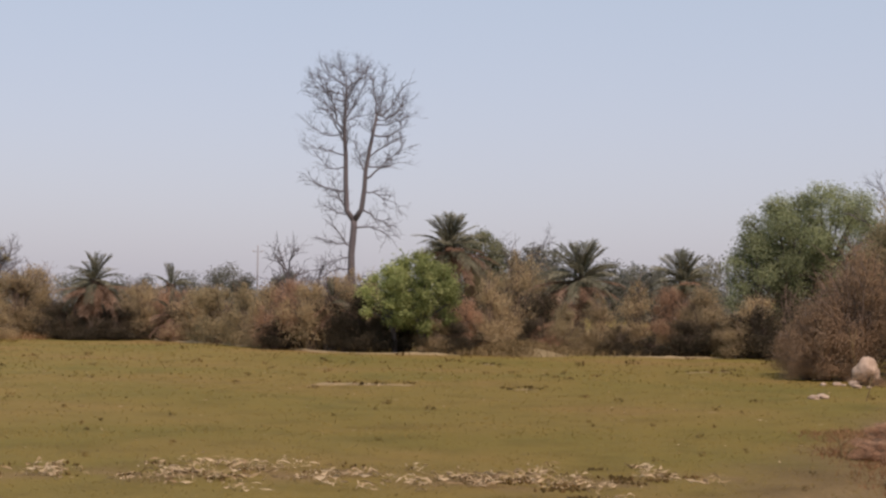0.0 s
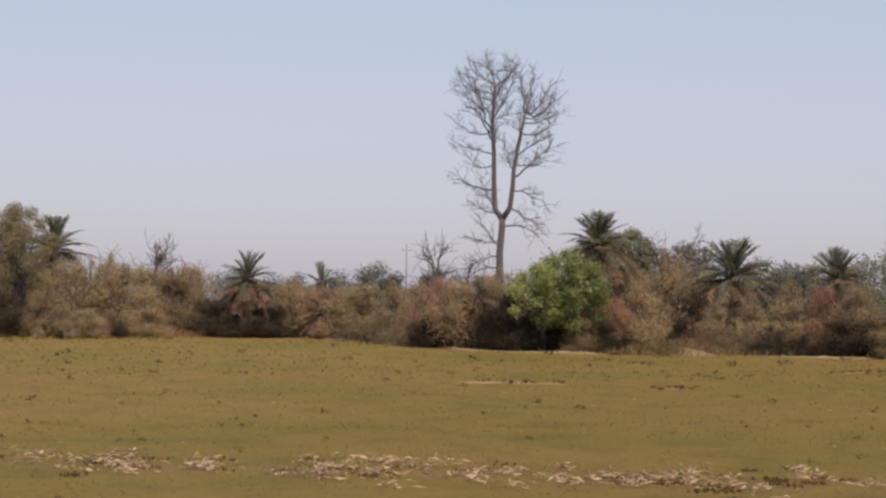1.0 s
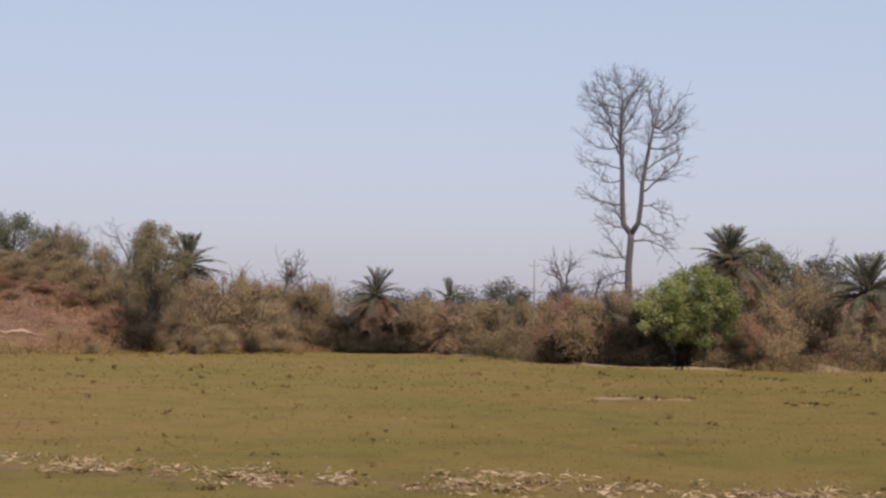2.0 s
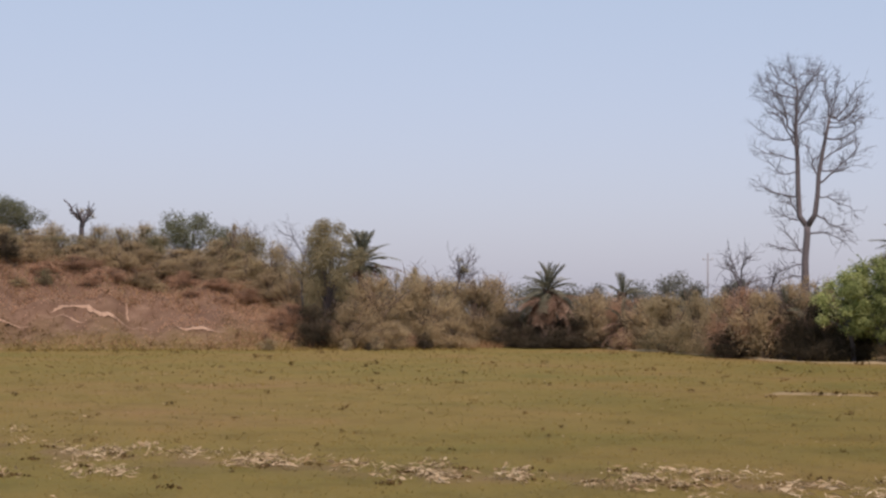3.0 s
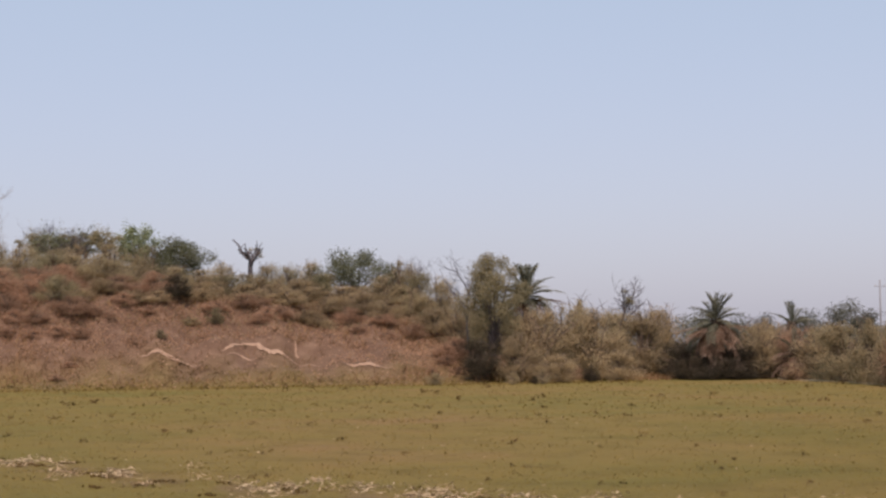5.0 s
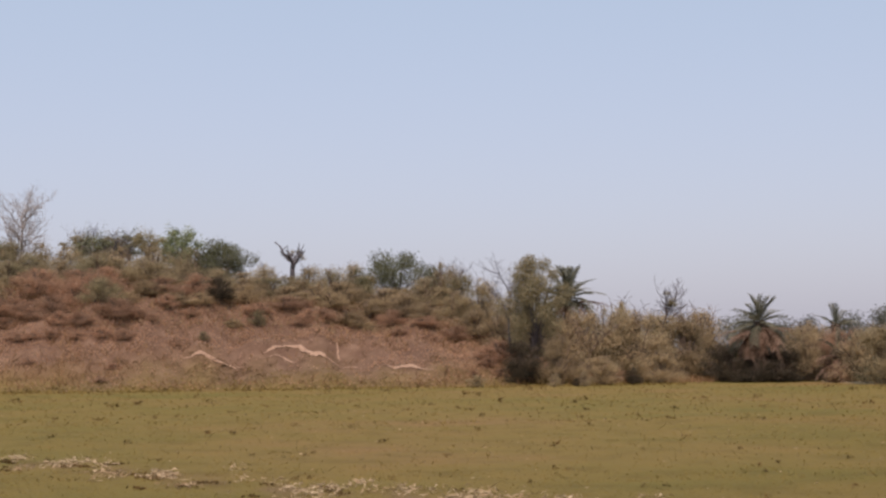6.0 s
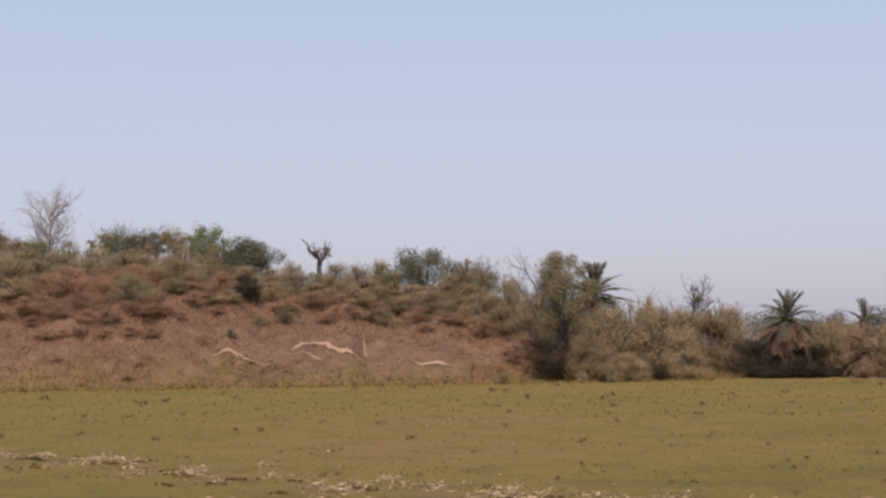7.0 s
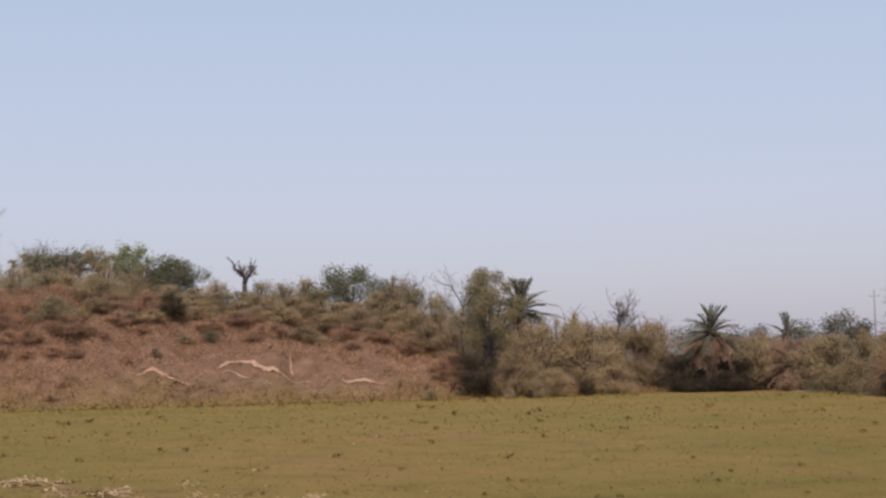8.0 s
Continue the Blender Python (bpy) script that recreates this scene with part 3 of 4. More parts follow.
# ---- bushes ----
def bush_meshes(name, seed, leaves, size, material, lumps=7, wide=1.0, tall=1.0, bare=0.0):
    """Stems and foliage of a bush about 4 m wide and 3.4 m high on its own origin."""
    rnd, rng = random.Random(seed), np.random.default_rng(seed)
    blobs = []
    for k in range(lumps):
        a, r = k * 2.4 + rnd.uniform(-0.5, 0.5), rnd.uniform(0.2, 1.5) * wide
        s = rnd.uniform(0.38, 0.8)
        z = rnd.uniform(0.4, 2.7) * tall * (1.2 - 0.4 * r / wide)
        blobs.append((r * math.cos(a), r * math.sin(a), z, s * wide, s * wide, s * rnd.uniform(0.6, 0.95) * tall))
    blobs.append((0, 0, 0.8 * tall, 1.5 * wide, 1.5 * wide, 0.9 * tall))
    blobs.append((rnd.uniform(-0.5, 0.5), rnd.uniform(-0.5, 0.5), 2.3 * tall, 0.7 * wide, 0.7 * wide, 0.7 * tall))
    for _ in range(5):
        # thin leafy shoots that stand out of the outline
        a, r = rnd.uniform(0, 6.28), rnd.uniform(0.1, 1.3) * wide
        z = (3.0 - 0.8 * r / wide) * tall * rnd.uniform(0.85, 1.1)
        blobs.append((r * math.cos(a), r * math.sin(a), z, 0.2, 0.2, 0.27 * tall))
    v, f = crown_leaves(blobs, leaves, size, rng, 0.3, 0.35)
    foliage = mesh_of(name + "_foliage", v, f, material)
    sv, sf = [], []
    for b in blobs:
        for _ in range(2):
            top = Vector(b[:3]) + Vector((rnd.uniform(-1, 1) * b[3], rnd.uniform(-1, 1) * b[4], rnd.uniform(0.2, 1.15) * b[5]))
            line = arc((rnd.uniform(-0.25, 0.25), rnd.uniform(-0.25, 0.25), -0.1), top, (top.x * -0.12, top.y * -0.12, 0.2), 5, 0.06, rnd)
            tube(line, [0.05, 0.042, 0.034, 0.026, 0.018, 0.008], 3, sv, sf)
            for _ in range(int(2 + 4 * bare)):
                k = rnd.randint(2, 5)
                tip = line[k] + Vector((rnd.uniform(-0.6, 0.6), rnd.uniform(-0.6, 0.6), rnd.uniform(0.1, 0.5)))
                tube(arc(line[k], tip, (0, 0, 0.06), 3, 0.03, rnd), [0.014, 0.011, 0.008, 0.004], 3, sv, sf)
    stems = mesh_of(name + "_stems", sv, sf, TWIG)
    return foliage, stems


KINDS = {}
for kind_name, material, label, count in (
        ("dry_bush", BROWN, "dense dry brown thorn bush at the field's edge", 4), ("russet_bush", RUSSET, "dry russet-brown thorn bush", 3),
        ("olive_bush", OLIVE, "dusty olive-brown scrub bush", 4), ("dark_bush", SHADE_DARK, "dense dark bush with shade put into its near-black leaf colour", 2)):
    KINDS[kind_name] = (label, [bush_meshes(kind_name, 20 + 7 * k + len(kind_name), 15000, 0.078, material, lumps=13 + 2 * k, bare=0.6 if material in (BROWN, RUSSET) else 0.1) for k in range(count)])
KINDS["thicket_bush"] = ("fine-leaved dry brown thicket", [bush_meshes("thicket_bush", 400 + k, 16000, 0.062, THICKET, lumps=18, bare=0.8) for k in range(2)])
BUSH_RND = random.Random(77)


for kind_name, material, label in (("low_scrub", OLIVE, "low dusty olive scrub on the bank"), ("deep_scrub", DEEP_OLIVE, "low dark olive scrub on the bank crest"), ("russet_scrub", RUSSET, "low dry russet scrub on the bank"), ("dry_scrub", BROWN, "low dry brown scrub on the bank")):
    KINDS[kind_name] = (label, [bush_meshes(kind_name, 120 + 5 * k + len(kind_name), 8500, 0.085, material, lumps=11, bare=0.1) for k in range(3)])


def bush(kind_name, bearing, dist, wide, tall, label="", group="scrub along the field"):
    """A bush wide and tall metres, standing at that bearing and distance from the viewpoint."""
    text, variants = KINDS[kind_name]
    foliage, stems = BUSH_RND.choice(variants)
    root = thing(kind_name, at(bearing, dist), label or text, "bush", group, BUSH_RND.uniform(0, 360), size=(wide / 3.9, wide / 3.9, tall / 3.3))
    part("foliage", foliage, root)
    tagged(part("branchwork", stems, root, "thin grey-brown stems"), kind="stuff")
    return root


for row in (
        # right-hand end, in front of the big tree
        ("thicket_bush", 13.6, 41, 2.5, 2.2), ("thicket_bush", 14.7, 41, 2.7, 3.5), ("thicket_bush", 16.5, 41, 3.0, 3.0), ("thicket_bush", 14.4, 46, 3.6, 3.6),
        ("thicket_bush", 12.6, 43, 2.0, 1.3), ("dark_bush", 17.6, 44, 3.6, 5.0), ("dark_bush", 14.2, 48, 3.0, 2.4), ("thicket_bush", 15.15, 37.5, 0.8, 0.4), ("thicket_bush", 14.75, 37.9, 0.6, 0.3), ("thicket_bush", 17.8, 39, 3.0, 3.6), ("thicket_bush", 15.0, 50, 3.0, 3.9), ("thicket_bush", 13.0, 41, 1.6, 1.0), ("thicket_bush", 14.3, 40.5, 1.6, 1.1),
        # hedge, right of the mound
        # the dark bushes give the hedge its shaded base by leaf colour
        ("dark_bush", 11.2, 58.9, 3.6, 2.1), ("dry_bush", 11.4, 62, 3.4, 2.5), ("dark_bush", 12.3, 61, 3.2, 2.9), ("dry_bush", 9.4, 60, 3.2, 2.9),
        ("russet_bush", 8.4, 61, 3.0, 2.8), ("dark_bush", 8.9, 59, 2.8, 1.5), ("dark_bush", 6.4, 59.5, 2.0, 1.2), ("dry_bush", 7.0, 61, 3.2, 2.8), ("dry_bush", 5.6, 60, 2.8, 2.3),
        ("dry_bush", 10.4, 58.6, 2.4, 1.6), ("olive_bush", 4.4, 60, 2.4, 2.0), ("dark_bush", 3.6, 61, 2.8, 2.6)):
    bush(*row)
for row in (
        # hedge, middle
        # near-black bushes stand in for the shade below the green tree
        ("deep_scrub", 1.0, 72, 3.2, 4.0), ("deep_scrub", 1.9, 71, 2.8, 3.7), ("dry_bush", 2.7, 61, 3.2, 3.9), ("dry_bush", 1.7, 60, 2.8, 3.1), ("russet_bush", 0.8, 60, 2.4, 2.4), ("dark_bush", 0.2, 62, 3.0, 3.2),
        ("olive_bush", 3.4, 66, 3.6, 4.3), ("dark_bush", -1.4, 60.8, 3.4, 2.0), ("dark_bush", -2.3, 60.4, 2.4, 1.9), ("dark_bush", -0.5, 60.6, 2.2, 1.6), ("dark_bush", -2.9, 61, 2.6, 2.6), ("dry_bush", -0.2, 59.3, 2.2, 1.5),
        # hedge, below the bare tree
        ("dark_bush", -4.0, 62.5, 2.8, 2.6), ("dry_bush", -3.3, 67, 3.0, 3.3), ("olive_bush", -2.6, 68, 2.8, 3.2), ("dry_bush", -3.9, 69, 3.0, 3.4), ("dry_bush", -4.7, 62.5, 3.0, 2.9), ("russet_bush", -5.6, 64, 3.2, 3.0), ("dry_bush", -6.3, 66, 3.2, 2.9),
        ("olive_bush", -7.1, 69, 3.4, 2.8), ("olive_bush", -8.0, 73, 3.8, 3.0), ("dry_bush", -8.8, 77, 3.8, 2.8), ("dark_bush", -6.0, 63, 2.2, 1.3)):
    bush(*row)
for row in (
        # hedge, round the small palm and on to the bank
        # near-black bushes fill the shaded hollow under the palm with dark colour
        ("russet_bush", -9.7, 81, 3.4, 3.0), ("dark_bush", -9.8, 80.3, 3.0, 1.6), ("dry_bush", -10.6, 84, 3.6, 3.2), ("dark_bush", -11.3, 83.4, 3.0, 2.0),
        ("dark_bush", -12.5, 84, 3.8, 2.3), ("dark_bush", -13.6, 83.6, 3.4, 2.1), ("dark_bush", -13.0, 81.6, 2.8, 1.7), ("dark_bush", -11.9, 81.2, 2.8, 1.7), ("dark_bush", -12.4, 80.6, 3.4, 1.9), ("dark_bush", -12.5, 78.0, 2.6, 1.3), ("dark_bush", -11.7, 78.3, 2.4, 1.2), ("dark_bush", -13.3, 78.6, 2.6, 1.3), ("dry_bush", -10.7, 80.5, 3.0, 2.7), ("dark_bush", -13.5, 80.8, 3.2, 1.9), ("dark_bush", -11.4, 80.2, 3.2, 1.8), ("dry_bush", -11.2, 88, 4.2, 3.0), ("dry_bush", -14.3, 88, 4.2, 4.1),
        ("dry_bush", -15.1, 83, 4.0, 3.6), ("olive_bush", -16.0, 84, 4.4, 3.9), ("dry_bush", -16.8, 79, 4.2, 3.6), ("olive_bush", -17.2, 83, 4.0, 3.9), ("dry_bush", -15.9, 76.5, 2.4, 1.6),
        ("olive_bush", -17.8, 79, 4.4, 3.9), ("dry_bush", -18.8, 77, 4.2, 3.6), ("dry_bush", -18.0, 73.5, 2.4, 1.4), ("dry_bush", -19.5, 75, 2.8, 2.4)):
    bush(*row)


def hedge_fill():
    """Small shrubs that knit the hedge together along its front."""
    rnd = random.Random(52)
    line = [(-20.5, 82.5), (-14.0, 80.5), (-9.3, 71.5), (-6.2, 64.8), (-2.6, 60.2), (1.4, 60.0), (5.5, 59.6), (11.4, 59.6)]
    for p, q in zip(line, line[1:]):
        n = max(2, int(math.dist(p, q) / 1.9))
        for k in range(n):
            t = (k + rnd.uniform(0.1, 0.9)) / n
            x, y = p[0] + (q[0] - p[0]) * t + rnd.uniform(-0.3, 0.3), p[1] + (q[1] - p[1]) * t + rnd.uniform(-0.2, 0.9)
            b = math.degrees(math.atan2(x, y))
            if -13.9 < b < -8.9 or -2.6 < b < 0.1 or rnd.random() < 0.35:
                continue
            bush(rnd.choice(["deep_scrub", "dry_scrub", "dry_scrub", "russet_scrub"]), b, math.hypot(x, y), rnd.uniform(1.5, 2.6), rnd.uniform(0.8, 1.7), "low dry shrub at the front of the hedge")


hedge_fill()
# low near-black bushes that stand in for the shadow along the hedge foot
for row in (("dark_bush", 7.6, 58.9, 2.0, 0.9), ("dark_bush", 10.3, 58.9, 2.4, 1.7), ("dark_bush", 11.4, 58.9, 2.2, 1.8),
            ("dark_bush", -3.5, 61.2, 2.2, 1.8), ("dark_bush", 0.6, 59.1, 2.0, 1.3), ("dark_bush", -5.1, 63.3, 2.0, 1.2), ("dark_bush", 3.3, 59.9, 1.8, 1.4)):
    bush(*row, label="dense near-black low bush standing in for shade at the hedge foot")


def bank_scrub():
    """Scrub over the bank: low and thin at the foot, growing taller and closer towards the crest."""
    rnd = random.Random(31)
    # room kept for the dark bushes set out below
    spots, tries = [(*at(b, d)[:2], 2.4) for b, d in ((-31.75, 82.8), (-31.75, 80.5), (-30.36, 81), (-35.9, 81))], 0
    while len(spots) < 234 and tries < 12000:
        tries += 1
        b, d = rnd.uniform(-43, -17.5), rnd.uniform(66, 106)
        x, y, z = at(b, d)
        s, w = (float(v) for v in bank_mask(x, y))
        low_edge = 7.5 if b < -35 else 10.0 if b < -25 else 10.0 - 1.8 * (b + 25)
        up = max(0.0, min(1.0, (s - max(1.0, low_edge)) / 6))
        if s < 2 or s > 19.5 or rnd.random() > 0.014 + up:
            continue
        if -42 < x < -30 and s < 9:
            continue
        wide, tall = 1.0 + 3.4 * up * rnd.uniform(0.6, 1.15), 0.35 + 1.15 * up * rnd.uniform(0.6, 1.25)
        if any(math.hypot(x - p[0], y - p[1]) < 0.25 * (wide + p[2]) for p in spots):
            continue
        spots.append((x, y, wide))
        patch = float(waves(x, y, 13, 4)) + rnd.uniform(-0.5, 0.5) + (s - 14) / 5
        name = "russet_scrub" if patch < -0.25 else "dry_scrub" if patch < 0.3 else "low_scrub" if rnd.random() < 0.85 else "deep_scrub"
        bush(name, b, d, wide, tall, group="scrub on the bank")


bank_scrub()
for row in (("dark_bush", -16.9, 74.0, 1.1, 0.9), ("low_scrub", -18.6, 71.5, 1.0, 0.7), ("low_scrub", -19.7, 71.0, 0.9, 0.6), ("dark_bush", -18.9, 71.5, 0.6, 0.4), ("low_scrub", -22.5, 70.5, 1.2, 0.6),
            ("dark_bush", -31.75, 82.8, 2.2, 1.4), ("deep_scrub", -32.3, 78.5, 0.8, 0.5), ("dark_bush", -20.9, 74.5, 2.8, 2.2), ("deep_scrub", -35.9, 81, 2.8, 1.5), ("deep_scrub", -30.36, 81, 1.2, 0.9),
            ("low_scrub", -39.8, 92, 3.6, 2.6), ("deep_scrub", -38.9, 93, 3.4, 2.5), ("low_scrub", -38.0, 92, 3.6, 2.6), ("low_scrub", -37.2, 91, 3.4, 2.3), ("deep_scrub", -36.3, 92, 3.2, 2.1),
            ("dry_scrub", -35.2, 91, 3.4, 2.1), ("low_scrub", -34.1, 91, 3.4, 2.1), ("low_scrub", -33.0, 92, 3.2, 2.1), ("low_scrub", -28.5, 92, 3.6, 2.6), ("deep_scrub", -27.7, 93, 3.4, 2.8), ("low_scrub", -26.9, 92, 3.2, 2.6), ("low_scrub", -30.0, 92, 3.0, 2.3), ("low_scrub", -23.7, 89, 3.4, 2.5), ("deep_scrub", -23.0, 87, 3.0, 2.8), ("low_scrub", -22.3, 85, 3.0, 3.0), ("dry_scrub", -21.6, 82, 2.8, 3.0), ("deep_scrub", -26.4, 90, 3.6, 2.2), ("deep_scrub", -24.3, 90, 3.4, 2.0), ("deep_scrub", -32.6, 93, 3.6, 2.6), ("deep_scrub", -36.0, 86, 3.2, 1.5)):
    bush(*row, group="scrub on the bank")
# low dry scrub on the near right
for row in (("russet_bush", 15.3, 18.4, 0.7, 0.26), ("russet_bush", 15.7, 19.4, 0.9, 0.4), ("russet_bush", 16.7, 17.8, 0.9, 0.36), ("dry_bush", 16.2, 15.6, 0.6, 0.2)):
    bush(*row, label="low reddish dry scrub on bare soil", group="low scrub at the near corner")


# ---- leafy trees ----
def leafy_tree(name, bearing, dist, height, spread, material, leaves, size, label, seed, low=0.25, squash=1.0, lumps=14, ragged=0.3, lobe=0.175, bark=BARK, core=True):
    """A tapered trunk with limbs that carry lumps of foliage."""
    rnd, rng = random.Random(seed), np.random.default_rng(seed)
    x, y, z = at(bearing, dist)
    root = thing(name, (x, y, z), label, "tree")
    tv, tf = [], []
    fork = height * (low + 0.08)
    tube(arc((0, 0, -0.2), (rnd.uniform(-0.2, 0.2), rnd.uniform(-0.2, 0.2), fork), (0.08, 0.05, 0), 5), [height * k for k in (0.04, 0.031, 0.028, 0.026, 0.024, 0.022)], 8, tv, tf)
    blobs = []
    lv, lf = [], []
    for k in range(lumps):
        a = k * 2.4 + rnd.uniform(-0.4, 0.4)
        t = (k + 0.5) / lumps
        r = spread * 0.5 * math.sqrt(max(0.05, 1 - (1.7 * t - 0.7) ** 2)) * (rnd.uniform(0.35, 0.85) if core else rnd.uniform(0.62, 1.02))
        c = Vector((r * math.cos(a), r * math.sin(a), height * (low + 0.12 + (0.78 - low) * t)))
        s = spread * lobe * rnd.uniform(0.72, 1.28)
        blobs.append((*c, s, s, s * 0.75 * squash))
        start = Vector((0, 0, fork * rnd.uniform(0.75, 1.0)))
        tube(arc(start, c, (-c.x * 0.15, -c.y * 0.15, 0.15), 5, 0.05, rnd), [height * k for k in (0.016, 0.013, 0.01, 0.008, 0.005, 0.002)], 5, lv, lf)
    wide = 0.3 if core else 0.36
    blobs.append((0, 0, height * (0.55 + low * 0.4), spread * wide, spread * wide, height * 0.26))
    part("trunk", mesh_of(name + "_trunk", tv, tf, bark, True), root, "grey-brown bark")
    tagged(part("branchwork", mesh_of(name + "_branchwork", lv, lf, bark), root, "grey-brown limbs"), kind="stuff")
    part("crown", mesh_of(name + "_crown", *crown_leaves(blobs, leaves, size, rng, 0.4, ragged), material), root)
    return root


leafy_tree("broadleaf_tree", 13.55, 66, 7.35, 6.4, TREE_GREEN, 52000, 0.08, "large lobed dull-green tree behind dry scrub", 3, low=0.2, lumps=30, lobe=0.115, core=False)
leafy_tree("broadleaf_tree", 12.35, 65, 6.8, 4.4, TREE_GREEN, 26000, 0.08, "dull-green tree grown together with a larger one", 44, low=0.2, lumps=22, lobe=0.14, core=False)
leafy_tree("broadleaf_tree", 11.3, 64, 5.0, 3.2, TREE_GREEN, 13000, 0.08, "lower dull-green tree beside the large ones", 9, low=0.12, lumps=18, lobe=0.16, core=False)
leafy_tree("broadleaf_tree", 15.9, 46, 4.5, 2.3, DEEP_OLIVE, 11000, 0.08, "dark olive tree above a dry thicket", 41, low=0.2, lumps=18, lobe=0.16)
leafy_tree("broadleaf_tree", 17.2, 62, 7.0, 5.0, OLIVE, 18000, 0.09, "thin olive tree with bare upper twigs", 14, low=0.25, lumps=20)
leafy_tree("green_shrub_tree", -0.75, 59.8, 4.1, 3.2, GREEN, 18000, 0.095, "bright fresh-green bushy tree before the hedge", 6, low=0.08, lumps=34, ragged=0.5, lobe=0.12, core=False)
leafy_tree("green_shrub_tree", -1.75, 59.9, 3.6, 2.4, GREEN, 10000, 0.095, "lower fresh-green bushy tree before the hedge", 16, low=0.18, lumps=22, ragged=0.5, lobe=0.13, core=False)
leafy_tree("broadleaf_tree", 1.4, 76, 5.9, 2.7, DEEP_GREEN, 12000, 0.1, "small rounded grey-green tree behind a palm", 21, low=0.3, lumps=20, lobe=0.16, core=False)
leafy_tree("broadleaf_tree", -20.4, 78, 6.2, 3.9, DEEP_OLIVE, 32000, 0.08, "tall dusty olive tree rising out of the bank scrub", 25, low=0.06, squash=1.3, lumps=26, lobe=0.14)
leafy_tree("broadleaf_tree", -25.3, 91, 3.3, 5.2, DEEP_GREEN, 14000, 0.095, "low domed green tree on the bank crest", 28, low=0.05, lumps=22, lobe=0.14, core=False)
leafy_tree("broadleaf_tree", -31.7, 93, 3.3, 5.0, DEEP_GREEN, 14000, 0.095, "broad low green tree on the bank crest", 33, low=0.08, lumps=26, lobe=0.12)
leafy_tree("broadleaf_tree", -33.2, 98, 4.3, 3.8, TREE_GREEN, 6000, 0.12, "open green tree with pale bare limbs", 35, low=0.25, lumps=18, ragged=0.5, lobe=0.11, bark=PALE_BARK)
for k, (b, d, h, w) in enumerate(((-34.3, 97, 3.4, 2.8), (-34.9, 99, 3.8, 2.9), (-35.5, 98, 3.6, 2.8), (-36.1, 97, 3.7, 3.0), (-36.6, 98, 3.5, 2.6), (-39.5, 97, 2.9, 2.8), (-40.4, 96, 3.2, 2.4))):
    leafy_tree("thin_tree", b, d, h, w, DEEP_GREEN if k % 2 else DEEP_OLIVE, 3000, 0.1, "thin open-crowned tree with pale stem on the bank crest", 70 + k, low=0.5, squash=0.6, lumps=13, ragged=0.5, lobe=0.12, bark=PALE_BARK)
for k, (b, d, h, w) in enumerate(((6.7, 130, 5.6, 6), (7.6, 120, 5.4, 5), (9.2, 112, 5.6, 6.5), (-8.0, 170, 6.4, 6.5), (-9.3, 190, 5.8, 7), (-10.9, 185, 5.4, 8), (-7.3, 165, 5.2, 5),
                                   (-5.8, 150, 5.4, 4), (3.6, 105, 6.0, 5), (2.9, 100, 6.2, 5), (5.6, 118, 5.6, 6), (-13.0, 180, 5.6, 7))):
    leafy_tree("distant_tree", b, d, h, w, FAR_HAZE_GREEN, 5200, 0.2, "rounded grey-green tree far behind the hedge, colour greyed for haze", 50 + k, low=0.12, lumps=9)


def far_woods():
    rng = np.random.default_rng(44)
    sets = []
    for _ in range(230):
        b, d = rng.uniform(-60, 40), rng.uniform(230, 420)
        x, y, _ = at(b, d)
        z = float(land(x, y))
        w, h = rng.uniform(5, 11), rng.uniform(4, 7.5)
        blobs = [(x + rng.normal(0, w * 0.25), y + rng.normal(0, w * 0.25), z + h * rng.uniform(0.35, 0.75), w * 0.3, w * 0.3, h * 0.3) for _ in range(5)]
        blobs.append((x, y, z + h * 0.3, w * 0.5, w * 0.5, h * 0.32))
        sets.append(crown_leaves(blobs, 240, 1.2, rng, 0.5, 0.25, 0.8))
    tagged(new("far_woods", mesh_of("far_woods", *join(sets), FAR_HAZE_GREEN)), "low grey-green belt of woods on the horizon, colour greyed for haze", "woods", kind="stuff")


far_woods()


# ---- date palms ----
def frond_mesh(name, length, material, droop, seed, leaflets=26):
    """A feathered palm leaf that leaves its base along +x, rises and bends over."""
    rnd = random.Random(seed)
    verts, faces, spine = [], [], []
    for k in range(9):
        t = k / 8
        spine.append(Vector((length * (t - 0.1 * droop * t * t), 0, length * (0.16 * t - droop * 0.55 * t * t))))
    tube(spine, [0.028 * (1 - 0.85 * k / 8) * length / 1.8 for k in range(9)], 4, verts, faces)
    for k in range(leaflets):
        t = 0.16 + 0.84 * k / (leaflets - 1)
        i = min(7, int(t * 8))
        p = spine[i].lerp(spine[i + 1], t * 8 - i)
        d = (spine[i + 1] - spine[i]).normalized()
        reach = length * 0.27 * (0.5 + 1.1 * t * (1.25 - t)) * rnd.uniform(0.85, 1.1)
        for side in (-1, 1):
            out = (Vector((0, side, 0)) + d * rnd.uniform(0.5, 0.9) + Vector((0, 0, 0.35 - 0.5 * droop + rnd.uniform(-0.15, 0.15)))).normalized()
            tip = p + out * reach - Vector((0, 0, 0.12 * reach))
            w = d * 0.022 * length / 1.8
            m = p.lerp(tip, 0.45) + Vector((0, 0, 0.03))
            s = len(verts)
            verts += [p - w * 0.5, p + w * 0.5, m + w, tip, m - w]
            faces.append((s, s + 1, s + 2, s + 3, s + 4))
    return mesh_of(name, verts, faces, material)


FRONDS = [frond_mesh("frond", 1.0, PALM_GREEN, dr, 3 + k) for k, dr in enumerate((0.4, 0.75, 1.05))]
DEAD = [frond_mesh("dead_frond", 1.0, PALM_DEAD, dr, 13 + k, 18) for k, dr in enumerate((0.7, 1.0))]


